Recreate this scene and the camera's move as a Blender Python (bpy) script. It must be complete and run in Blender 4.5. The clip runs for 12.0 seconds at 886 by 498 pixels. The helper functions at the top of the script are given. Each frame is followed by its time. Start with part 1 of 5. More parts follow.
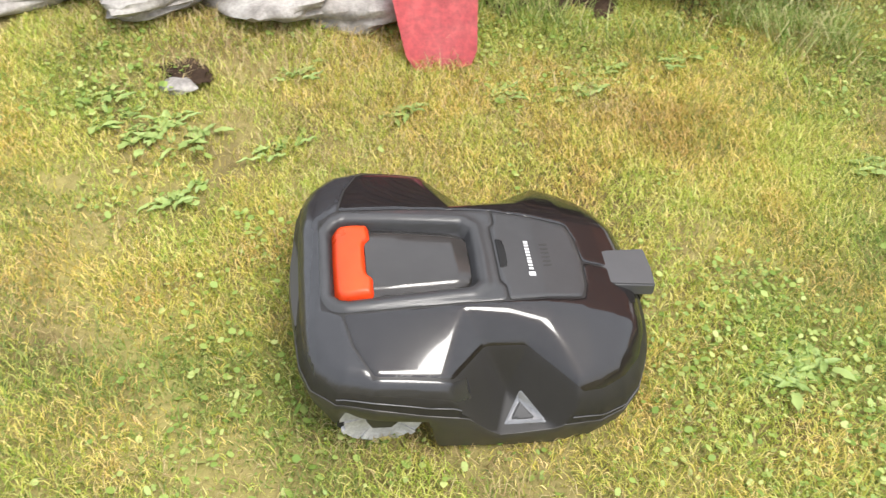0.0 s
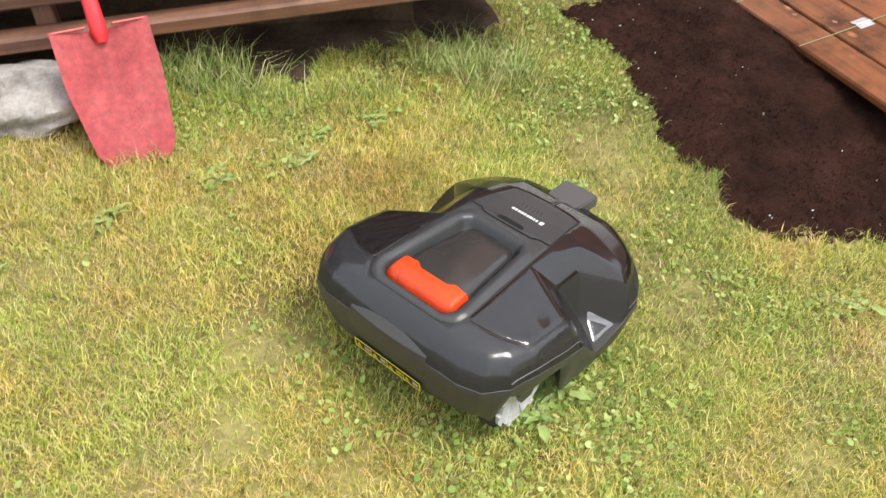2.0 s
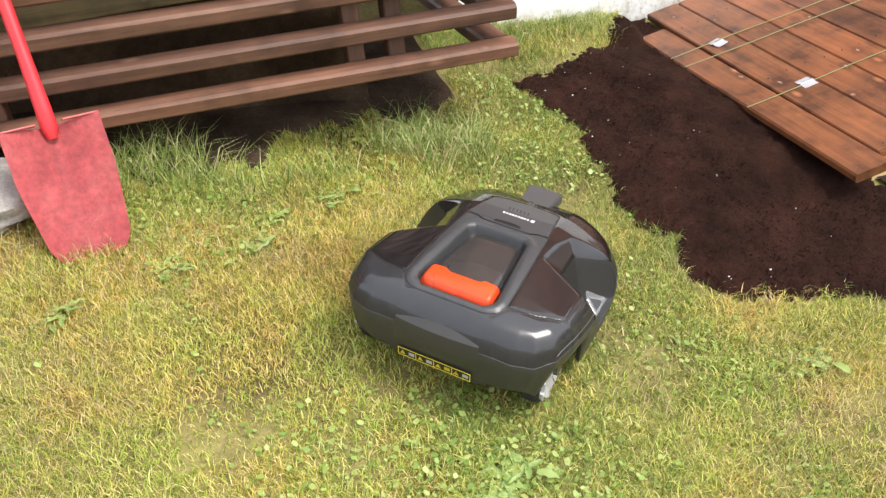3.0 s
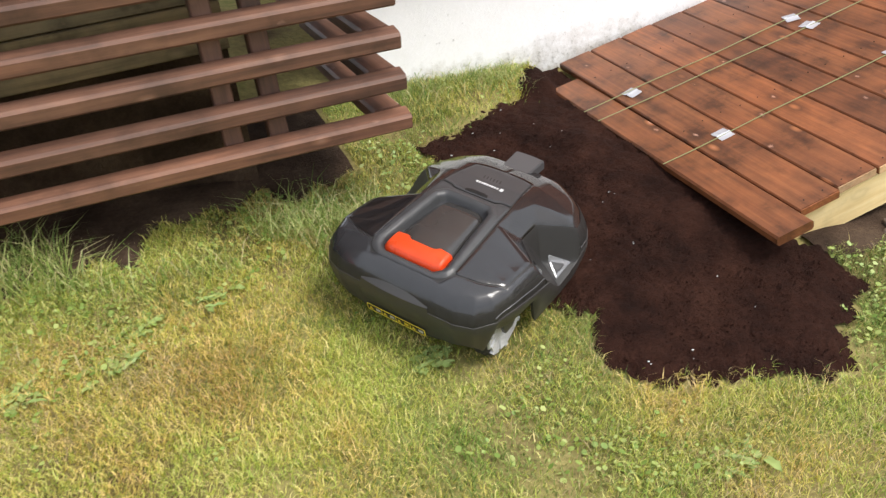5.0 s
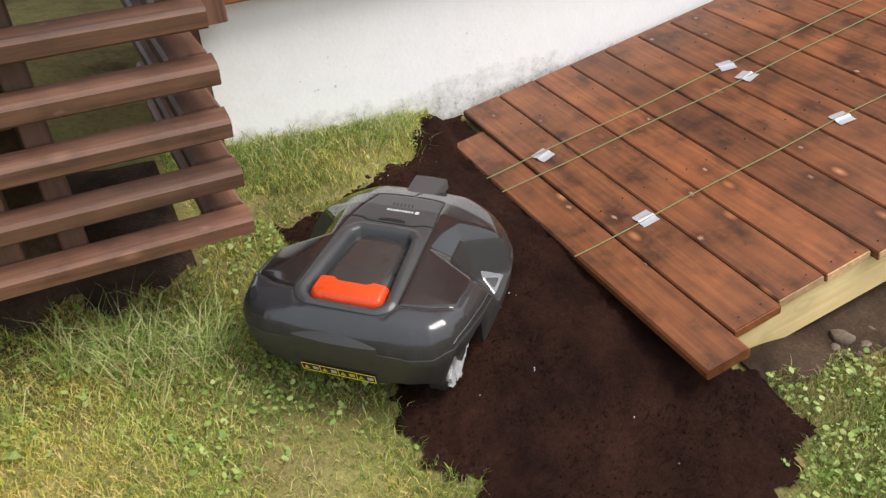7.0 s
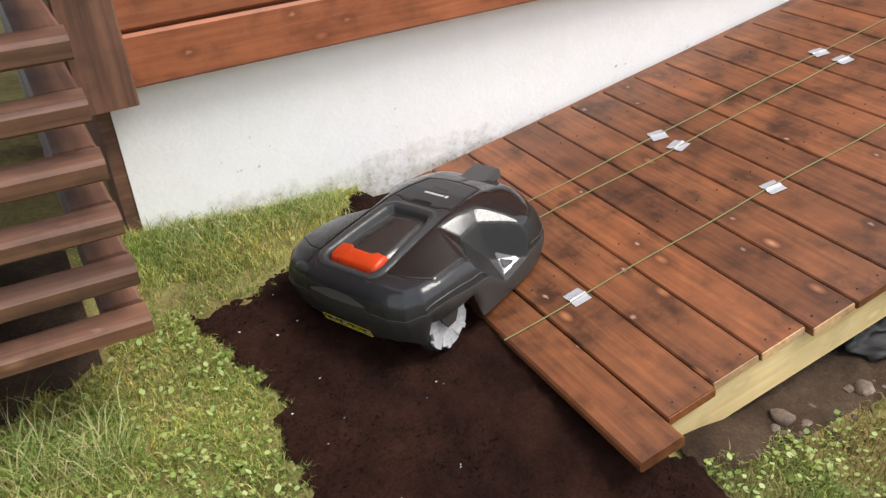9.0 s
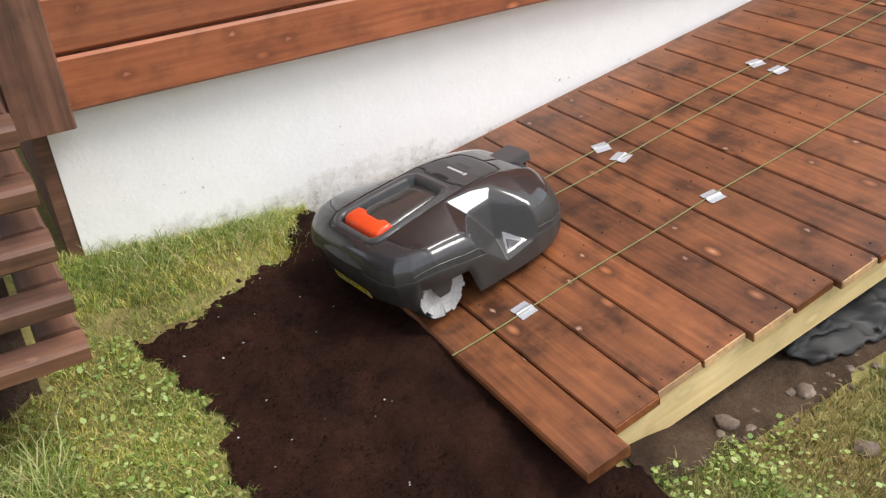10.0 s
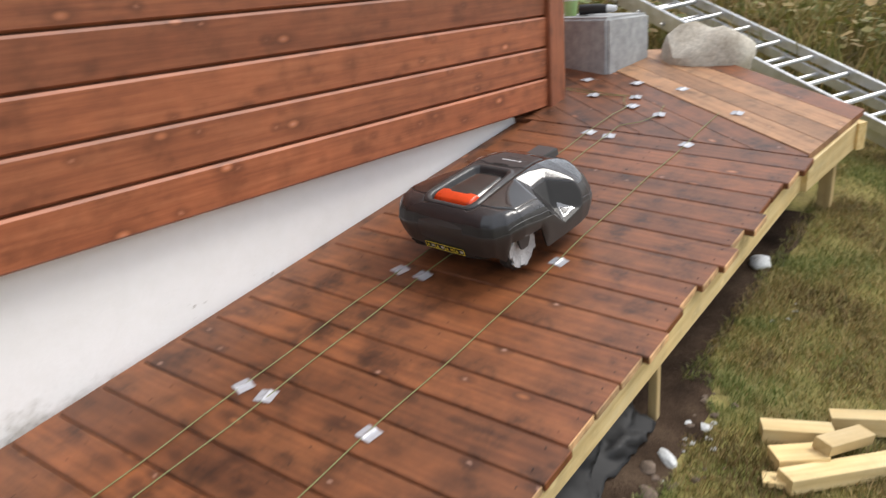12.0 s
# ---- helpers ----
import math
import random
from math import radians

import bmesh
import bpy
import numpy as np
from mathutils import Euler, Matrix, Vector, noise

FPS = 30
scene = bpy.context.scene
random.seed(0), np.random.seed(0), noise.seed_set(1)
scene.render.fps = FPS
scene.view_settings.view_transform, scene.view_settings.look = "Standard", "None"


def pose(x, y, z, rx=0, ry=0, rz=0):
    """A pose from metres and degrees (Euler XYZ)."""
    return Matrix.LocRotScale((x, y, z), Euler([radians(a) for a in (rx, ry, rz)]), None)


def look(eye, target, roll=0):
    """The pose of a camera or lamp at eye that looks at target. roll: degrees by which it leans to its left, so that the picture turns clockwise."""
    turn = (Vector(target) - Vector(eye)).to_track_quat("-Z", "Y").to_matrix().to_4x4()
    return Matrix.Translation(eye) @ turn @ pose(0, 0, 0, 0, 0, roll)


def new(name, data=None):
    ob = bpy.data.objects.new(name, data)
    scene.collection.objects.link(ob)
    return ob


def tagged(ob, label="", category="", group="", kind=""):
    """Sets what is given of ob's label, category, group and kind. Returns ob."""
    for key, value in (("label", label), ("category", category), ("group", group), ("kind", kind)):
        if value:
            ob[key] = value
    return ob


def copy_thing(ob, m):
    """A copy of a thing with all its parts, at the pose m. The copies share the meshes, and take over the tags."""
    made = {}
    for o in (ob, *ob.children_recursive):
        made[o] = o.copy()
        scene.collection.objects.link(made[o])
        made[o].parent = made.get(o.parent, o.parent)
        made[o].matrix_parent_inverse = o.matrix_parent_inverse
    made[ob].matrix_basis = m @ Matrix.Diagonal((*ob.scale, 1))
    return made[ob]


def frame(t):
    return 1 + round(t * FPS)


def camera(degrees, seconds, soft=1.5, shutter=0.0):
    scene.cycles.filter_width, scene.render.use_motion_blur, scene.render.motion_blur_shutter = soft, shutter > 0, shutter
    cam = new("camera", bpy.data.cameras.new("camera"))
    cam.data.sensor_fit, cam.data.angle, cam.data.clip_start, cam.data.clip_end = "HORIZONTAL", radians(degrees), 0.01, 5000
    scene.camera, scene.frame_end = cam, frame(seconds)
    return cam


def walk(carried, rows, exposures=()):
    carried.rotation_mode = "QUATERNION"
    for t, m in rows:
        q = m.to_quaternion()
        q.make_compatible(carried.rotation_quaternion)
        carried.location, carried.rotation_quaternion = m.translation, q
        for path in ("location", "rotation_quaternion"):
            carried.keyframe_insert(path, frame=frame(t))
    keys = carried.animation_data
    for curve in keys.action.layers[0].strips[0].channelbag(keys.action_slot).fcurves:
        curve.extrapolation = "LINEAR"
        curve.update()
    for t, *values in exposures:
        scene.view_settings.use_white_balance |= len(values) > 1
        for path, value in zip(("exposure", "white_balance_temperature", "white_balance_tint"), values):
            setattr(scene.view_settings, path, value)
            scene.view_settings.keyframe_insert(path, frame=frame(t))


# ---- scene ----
cam = camera(55.5, 12.0, soft=1.3, shutter=0.3)
PATH = [
    (0, (-1.797, -3.226, 1.153), (-2.001, -1.619, -0.018), -4.8),
    (0.5, (-1.765, -3.206, 1.152), (-1.842, -1.6, -0.038), -5.9),
    (1, (-1.757, -3.183, 1.163), (-1.655, -1.597, -0.051), -4.7),
    (1.5, (-1.752, -3.166, 1.177), (-1.482, -1.607, -0.047), -3.8),
    (2, (-1.718, -3.152, 1.218), (-1.36, -1.556, 0.067), -4.5),
    (2.5, (-1.683, -3.143, 1.234), (-1.272, -1.511, 0.154), -5.4),
    (4.3, (-1.627, -3.133, 1.254), (-1.123, -1.454, 0.291), -7.8),
    (4.5, (-1.595, -3.097, 1.259), (-1.064, -1.427, 0.296), -7.6),
    (5, (-1.433, -2.945, 1.269), (-0.874, -1.299, 0.279), -7.6),
    (5.5, (-1.33, -2.883, 1.291), (-0.756, -1.269, 0.259), -8.0),
    (6, (-1.256, -2.772, 1.289), (-0.597, -1.198, 0.246), -6.7),
    (6.5, (-1.145, -2.571, 1.312), (-0.446, -1.016, 0.267), -5.0),
    (6.7, (-1.094, -2.519, 1.314), (-0.413, -0.963, 0.259), -5.3),
    (8.3, (-0.885, -2.437, 1.31), (-0.236, -0.82, 0.328), -5.0),
    (8.5, (-0.889, -2.432, 1.312), (-0.2, -0.821, 0.347), -5.1),
    (9, (-0.874, -2.432, 1.318), (-0.095, -0.848, 0.378), -5.5),
    (9.5, (-0.853, -2.441, 1.32), (-0.024, -0.878, 0.388), -5.6),
    (10, (-0.84, -2.45, 1.321), (0.03, -0.901, 0.402), -5.6),
    (10.5, (-0.825, -2.455, 1.322), (0.088, -0.925, 0.412), -5.6),
    (11, (-0.744, -2.456, 1.325), (0.331, -1.011, 0.456), -4.4),
    (11.5, (-0.727, -2.476, 1.338), (0.549, -1.106, 0.634), -3.1),
    (12, (-0.464, -2.278, 1.373), (1.044, -1.113, 0.766), -3.7),
]
walk(cam, [(t, look(eye, target, roll)) for t, eye, target, roll in PATH], exposures=[(0.0, 0.62), (1.5, 0.57), (2.5, 0.62), (4.5, 0.38), (6.0, 0.24), (6.5, 0.10), (8.5, 0.15), (10.5, 0.18), (11.0, 0.02), (12.0, 0.0)])

# ---------------------------------------------------------------- light
world = bpy.data.worlds.new("overcast_sky")
scene.world = world
world.use_nodes = True
wn = world.node_tree.nodes
sky = wn.new("ShaderNodeTexSky")
sky.sky_type = "NISHITA"
sky.sun_disc = False
sky.sun_elevation, sky.sun_rotation = radians(54), radians(128)
sky.air_density, sky.dust_density, sky.ozone_density = 1.0, 4.0, 0.6
soften = wn.new("ShaderNodeMix")
soften.data_type = "RGBA"
soften.inputs[0].default_value = 0.6
soften.inputs[7].default_value = (11.0, 11.3, 11.8, 1)
world.node_tree.links.new(sky.outputs[0], soften.inputs[6])
world.node_tree.links.new(soften.outputs[2], wn["Background"].inputs[0])
wn["Background"].inputs[1].default_value = 0.137
sun_data = bpy.data.lights.new("sun", "SUN")
sun_data.energy, sun_data.angle, sun_data.color = 2.5, radians(26), (1.0, 0.97, 0.92)
sun = new("sun", sun_data)
sun.matrix_world = look((4.4, -3.5, 7.8), (0, 0, 0))

# ---------------------------------------------------------------- materials
def shader(name):
    m = bpy.data.materials.new(name)
    m.use_nodes = True
    nt = m.node_tree
    return m, nt, nt.nodes["Principled BSDF"]


def node(nt, kind, **values):
    n = nt.nodes.new(kind)
    for key, value in values.items():
        n.inputs[key.replace("_", " ")].default_value = value
    return n


def ramp(nt, source, stops):
    r = nt.nodes.new("ShaderNodeValToRGB")
    el = r.color_ramp.elements
    while len(el) < len(stops):
        el.new(0.5)
    for e, (at, col) in zip(el, stops):
        e.position, e.color = at, (*col, 1)
    nt.links.new(source, r.inputs[0])
    return r.outputs[0]


def blend(nt, fac, a, b, mode="MIX"):
    x = nt.nodes.new("ShaderNodeMix")
    x.data_type, x.blend_type = "RGBA", mode
    for socket, value in ((x.inputs[0], fac), (x.inputs[6], a), (x.inputs[7], b)):
        if isinstance(value, (int, float)):
            socket.default_value = value
        elif isinstance(value, tuple):
            socket.default_value = (*value, 1)
        else:
            nt.links.new(value, socket)
    return x.outputs[2]


def coords(nt, scale=(1, 1, 1), shift_random=False, which="Object"):
    tc = nt.nodes.new("ShaderNodeTexCoord")
    mp = nt.nodes.new("ShaderNodeMapping")
    mp.inputs["Scale"].default_value = scale
    nt.links.new(tc.outputs[which], mp.inputs["Vector"])
    if shift_random:
        info = nt.nodes.new("ShaderNodeObjectInfo")
        mul = nt.nodes.new("ShaderNodeVectorMath")
        mul.operation = "SCALE"
        mul.inputs[0].default_value = (37.0, 23.0, 11.0)
        nt.links.new(info.outputs["Random"], mul.inputs["Scale"])
        nt.links.new(mul.outputs[0], mp.inputs["Location"])
    return mp.outputs[0]


def noise_of(nt, vec, scale, detail=5, rough=0.6):
    n = node(nt, "ShaderNodeTexNoise", Scale=scale, Detail=detail, Roughness=rough)
    nt.links.new(vec, n.inputs["Vector"])
    return n.outputs[0]


def bump(nt, bsdf, source, strength, distance):
    b = node(nt, "ShaderNodeBump", Strength=strength, Distance=distance)
    nt.links.new(source, b.inputs["Height"])
    nt.links.new(b.outputs[0], bsdf.inputs["Normal"])


def speckled(name, colours, scale, rough=0.8, fine=8.0, relief=0.4, depth=0.003, metal=0.0, coat=0.0, which="Object"):
    """A two-scale mottled surface."""
    m, nt, b = shader(name)
    v = coords(nt, which=which)
    big = noise_of(nt, v, scale)
    small = noise_of(nt, v, scale * fine, 6, 0.7)
    col = ramp(nt, big, [(0.3 + 0.4 * i / max(1, len(colours) - 1), c) for i, c in enumerate(colours)])
    shade = ramp(nt, small, [(0.3, (0.68, 0.68, 0.68)), (0.7, (1.15, 1.15, 1.15))])
    nt.links.new(blend(nt, 1.0, col, shade, "MULTIPLY"), b.inputs["Base Color"])
    b.inputs["Roughness"].default_value, b.inputs["Metallic"].default_value = rough, metal
    b.inputs["Coat Weight"].default_value = coat
    if rough > 0.94:
        b.inputs["Specular IOR Level"].default_value = 0.12
    bump(nt, b, small, relief, depth)
    return m


def wood(name, light, mid, dark, rough=0.55, across=26.0, knots=0.8, along=1.0, blotch=1.0):
    """Planks whose length is their own x axis: grain, knots and worn patches."""
    m, nt, b = shader(name)
    v = coords(nt, (1.6 * along, across, across), True)
    grain = noise_of(nt, v, 1.6, 6, 0.62)
    col = ramp(nt, grain, [(0.25, dark), (0.5, mid), (0.78, light)])
    vb = coords(nt, (1, 1, 1), True)
    wear = noise_of(nt, vb, 7.0, 7, 0.66)
    col = blend(nt, 1.0, col, ramp(nt, wear, [(0.32, (1 - 0.62 * blotch,) * 3), (0.46, (1 - 0.1 * blotch,) * 3), (0.7, (1 + 0.32 * blotch, 1 + 0.26 * blotch, 1 + 0.2 * blotch))]), "MULTIPLY")
    vk = coords(nt, (4.2, 8.5, 8.5), True)
    wob = node(nt, "ShaderNodeTexVoronoi", Scale=1.0)
    nt.links.new(vk, wob.inputs["Vector"])
    spot = ramp(nt, wob.outputs["Distance"], [(0.09, (1, 1, 1)), (0.17, (0.45, 0.45, 0.45)), (0.34, (0, 0, 0))])
    ring = ramp(nt, wob.outputs["Distance"], [(0.0, tuple(min(1, c * 1.2 + 0.16) for c in light)), (0.06, tuple(min(1, c * 1.3) for c in light)), (0.14, tuple(c * 0.4 for c in dark))])
    amount = nt.nodes.new("ShaderNodeMath")
    amount.operation, amount.inputs[1].default_value = "MULTIPLY", knots
    nt.links.new(spot, amount.inputs[0])
    col = blend(nt, amount.outputs[0], col, ring)
    vp = coords(nt, (7.0, 11.0, 11.0), True)
    small_knot = node(nt, "ShaderNodeTexVoronoi", Scale=1.0)
    nt.links.new(vp, small_knot.inputs["Vector"])
    rag = noise_of(nt, coords(nt, (60, 90, 90), True), 1.0, 3, 0.7)
    sum_ = nt.nodes.new("ShaderNodeMath")
    sum_.operation, sum_.inputs[1].default_value = "MULTIPLY_ADD", 0.22
    nt.links.new(rag, sum_.inputs[0])
    nt.links.new(small_knot.outputs["Distance"], sum_.inputs[2])
    halo = ramp(nt, sum_.outputs[0], [(0.22, (0.62 * knots,) * 3), (0.40, (0, 0, 0))])
    col = blend(nt, halo, col, tuple(c * 0.45 for c in dark))
    core = ramp(nt, sum_.outputs[0], [(0.13, (0.8 * knots,) * 3), (0.19, (0, 0, 0))])
    col = blend(nt, core, col, tuple(min(1, c * 1.25 + 0.14 * blotch) for c in light))
    info = nt.nodes.new("ShaderNodeObjectInfo")
    tone = ramp(nt, info.outputs["Random"], [(0.0, (0.72, 0.7, 0.7)), (0.5, (1, 1, 1)), (1.0, (1.22, 1.16, 1.1))])
    nt.links.new(blend(nt, 1.0, col, tone, "MULTIPLY"), b.inputs["Base Color"])
    b.inputs["Roughness"].default_value = rough
    bump(nt, b, grain, 0.35, 0.0015)
    return m


def plain(name, col, rough=0.5, metal=0.0, coat=0.0, grain=300.0, relief=0.1, mottle=1.0, lacquer=1.5):
    m, nt, b = shader(name)
    v = coords(nt)
    n = noise_of(nt, v, grain, 3, 0.6)
    d = noise_of(nt, v, grain / 25, 4, 0.65)
    c = blend(nt, 1.0, col, ramp(nt, d, [(0.3, (1 - 0.2 * mottle,) * 3), (0.7, (1 + 0.12 * mottle,) * 3)]), "MULTIPLY")
    nt.links.new(c, b.inputs["Base Color"])
    r = ramp(nt, d, [(0.3, (rough * (1 - 0.2 * mottle),) * 3), (0.7, (min(1, rough * (1 + 0.25 * mottle)),) * 3)])
    nt.links.new(r, b.inputs["Roughness"])
    b.inputs["Metallic"].default_value, b.inputs["Coat Weight"].default_value = metal, coat
    b.inputs["Coat Roughness"].default_value, b.inputs["Coat IOR"].default_value = 0.06, lacquer
    bump(nt, b, n, relief, 0.0006)
    return m


def foliage(name, stops, patch_stops=None, patch_scale=2.0, rough=0.6, through_light=0.25):
    """Leaves and blades: colour by island, tinted in patches over the ground."""
    m, nt, b = shader(name)
    geo = nt.nodes.new("ShaderNodeNewGeometry")
    col = ramp(nt, geo.outputs["Random Per Island"], stops)
    if patch_stops:
        v = coords(nt)
        p = noise_of(nt, v, patch_scale, 4, 0.6)
        col = blend(nt, 1.0, col, ramp(nt, p, patch_stops), "MULTIPLY")
    nt.links.new(col, b.inputs["Base Color"])
    b.inputs["Roughness"].default_value = rough
    tr = nt.nodes.new("ShaderNodeBsdfTranslucent")
    nt.links.new(col, tr.inputs["Color"])
    mix = nt.nodes.new("ShaderNodeMixShader")
    mix.inputs[0].default_value = through_light
    nt.links.new(b.outputs[0], mix.inputs[1])
    nt.links.new(tr.outputs[0], mix.inputs[2])
    nt.links.new(mix.outputs[0], nt.nodes["Material Output"].inputs["Surface"])
    return m


SOIL = speckled("soil_and_thatch", [(0.11, 0.078, 0.038), (0.24, 0.20, 0.08), (0.31, 0.27, 0.10), (0.18, 0.20, 0.058)], 2.2, 0.95, 22.0, 0.8, 0.012)
PEAT = speckled("dark_peat", [(0.014, 0.0052, 0.0034), (0.028, 0.0105, 0.0066), (0.044, 0.0175, 0.011)], 6.0, 0.95, 16.0, 1.0, 0.012)
DECKWOOD = wood("stained_deck_wood", (0.255, 0.098, 0.039), (0.174, 0.063, 0.025), (0.110, 0.0375, 0.016), 0.42, 38.0, 1.0, 0.8, 1.2)
PALEDECK = wood("dry_pale_deck_wood", (0.46, 0.27, 0.145), (0.36, 0.195, 0.10), (0.24, 0.12, 0.06), 0.55, 34.0, 0.5, 0.8, 0.8)
SIDING = wood("stained_siding_wood", (0.40, 0.145, 0.068), (0.30, 0.098, 0.044), (0.20, 0.062, 0.029), 0.5, 30.0, 0.75, 1.0, 0.5)
SLATWOOD = wood("brown_slat_wood", (0.22, 0.115, 0.075), (0.14, 0.068, 0.044), (0.062, 0.032, 0.022), 0.6, 30.0, 0.35, 1.0, 0.6)
PINE = wood("fresh_pine", (0.78, 0.64, 0.37), (0.70, 0.54, 0.27), (0.55, 0.39, 0.17), 0.6, 22.0, 0.25, 1.0, 0.3)
ENDGRAIN = wood("cut_end_wood", (0.66, 0.46, 0.28), (0.56, 0.36, 0.19), (0.42, 0.24, 0.12), 0.7, 40.0, 0.2)
GREYPINE = wood("weathered_boards", (0.27, 0.22, 0.13), (0.20, 0.16, 0.09), (0.11, 0.085, 0.05), 0.8, 30.0, 0.4)
RED = speckled("red_enamel", [(0.52, 0.085, 0.095), (0.68, 0.13, 0.14), (0.72, 0.2, 0.2)], 6.0, 0.45, 9.0, 0.15, 0.001)
REDSHAFT = plain("red_shaft", (0.62, 0.03, 0.04), 0.35)
GRANITE = speckled("granite_rock", [(0.17, 0.155, 0.14), (0.36, 0.335, 0.31), (0.50, 0.475, 0.44)], 11.0, 0.9, 9.0, 0.5, 0.008)
BOULDER = speckled("pale_boulder", [(0.33, 0.29, 0.23), (0.5, 0.46, 0.39), (0.6, 0.57, 0.5)], 5.0, 0.9, 9.0, 0.7, 0.01)
CONCRETE = speckled("cast_concrete", [(0.3, 0.31, 0.32), (0.36, 0.37, 0.38), (0.42, 0.43, 0.43)], 4.0, 0.85, 5.0, 0.12, 0.003)
GRAVEL = speckled("gravel_stone", [(0.08, 0.055, 0.04), (0.19, 0.14, 0.105), (0.32, 0.26, 0.21)], 14.0, 0.9, 6.0, 0.5, 0.004)
# also the colour of the shade stand-ins under the terrace
DIRT_AND_SHADE = speckled("bare_dirt_and_shade", [(0.025, 0.016, 0.011), (0.065, 0.042, 0.028), (0.12, 0.082, 0.055)], 5.0, 0.97, 18.0, 0.9, 0.01)
WHITESTUFF = speckled("white_rubble", [(0.6, 0.62, 0.63), (0.8, 0.81, 0.82)], 20.0, 0.8, 6.0, 0.4, 0.004)
ALU = plain("dull_aluminium", (0.62, 0.63, 0.64), 0.38, 0.75)
BLACKSHEET = plain("black_plastic_sheet", (0.008, 0.008, 0.009), 0.62, 0.0, 0.0, 60.0, 0.3)
TAPE = plain("silver_tape", (0.46, 0.47, 0.51), 0.28, 0.15, 0.2, 90.0, 0.5)
WIRE = plain("green_wire", (0.20, 0.21, 0.075), 0.5)
SHELL = plain("matte_grey_plastic", (0.036, 0.034, 0.033), 0.42, 0.0, 0.0, 900.0, 0.12, 0.4)
HOOD = plain("grey_hood_plastic", (0.068, 0.068, 0.071), 0.32, 0.0, 0.15, 900.0, 0.06, 0.3)
GLOSS = plain("glossy_black_plastic", (0.018, 0.016, 0.017), 0.14, 0.0, 1.0, 500.0, 0.02, 0.4, 1.55)
GREYGLOSS = plain("glossy_graphite_plastic", (0.042, 0.042, 0.046), 0.22, 0.1, 0.7, 500.0, 0.03, 0.4, 1.55)
LIDGLOSS = plain("smoked_lid_plastic", (0.050, 0.046, 0.044), 0.16, 0.0, 0.8, 500.0, 0.02, 0.4, 1.5)
DARK = plain("black_rubber", (0.012, 0.012, 0.012), 0.7)
RIM = speckled("light_grey_rim", [(0.36, 0.36, 0.37), (0.55, 0.55, 0.56)], 22.0, 0.5, 5.0, 0.1, 0.001)
ORANGE = plain("orange_plastic", (0.86, 0.085, 0.016), 0.33, 0.0, 0.15)
PALEMARK = plain("pale_print", (0.6, 0.6, 0.6), 0.5)
SKYSILL = plain("pale_sky_sill", (0.36, 0.36, 0.37), 0.22, 0.6, 0.6)
YELLOW = plain("yellow_print", (0.78, 0.62, 0.05), 0.5)
BLACKPRINT = plain("black_print", (0.012, 0.012, 0.012), 0.5)
BRICKRED = speckled("red_brick", [(0.3, 0.09, 0.05), (0.42, 0.14, 0.08)], 8.0, 0.9, 8.0, 0.5, 0.003)
GREENPLASTIC = plain("pale_green_plastic", (0.35, 0.55, 0.22), 0.4)
BARK = speckled("dark_dead_wood", [(0.05, 0.035, 0.025), (0.12, 0.085, 0.06)], 9.0, 0.95, 6.0, 0.7, 0.006)
GRASS = foliage("lawn_blades", [(0.0, (0.2, 0.27, 0.035)), (0.25, (0.50, 0.50, 0.10)), (0.5, (0.71, 0.60, 0.20)), (0.75, (0.88, 0.73, 0.40)), (0.88, (0.5, 0.56, 0.12)), (1.0, (0.3, 0.42, 0.07))],
                [(0.30, (0.84, 0.68, 0.56)), (0.40, (1.08, 0.97, 0.82)), (0.55, (0.86, 1.0, 0.72)), (0.68, (1.15, 1.06, 0.95))], 2.6)
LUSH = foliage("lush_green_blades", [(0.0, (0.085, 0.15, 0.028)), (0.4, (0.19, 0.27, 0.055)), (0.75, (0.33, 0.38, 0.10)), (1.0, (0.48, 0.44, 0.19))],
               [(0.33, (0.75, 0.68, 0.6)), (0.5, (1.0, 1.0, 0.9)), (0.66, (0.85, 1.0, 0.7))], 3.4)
ROUGH = foliage("rough_olive_grass", [(0.0, (0.10, 0.12, 0.03)), (0.35, (0.19, 0.19, 0.06)), (0.65, (0.34, 0.28, 0.13)), (0.85, (0.46, 0.38, 0.2)), (1.0, (0.12, 0.17, 0.04))], [(0.36, (0.62, 0.46, 0.38)), (0.50, (1.15, 1.0, 0.85)), (0.62, (0.8, 1.0, 0.7))], 2.6)
CLOVER = foliage("clover_leaves", [(0.0, (0.16, 0.26, 0.045)), (0.5, (0.29, 0.39, 0.09)), (1.0, (0.45, 0.50, 0.17))], None, 2.0, 0.5)
WEED = foliage("weed_leaves", [(0.0, (0.22, 0.33, 0.09)), (0.6, (0.36, 0.46, 0.15)), (1.0, (0.50, 0.56, 0.24))], None, 2.0, 0.5)
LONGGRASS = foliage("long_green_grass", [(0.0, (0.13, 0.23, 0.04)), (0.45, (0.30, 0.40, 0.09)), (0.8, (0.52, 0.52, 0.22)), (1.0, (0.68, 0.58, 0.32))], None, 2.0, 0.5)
DRYGRASS = foliage("dry_grass", [(0.0, (0.30, 0.2, 0.1)), (0.5, (0.48, 0.36, 0.17)), (1.0, (0.6, 0.5, 0.28))], None, 2.0, 0.7)


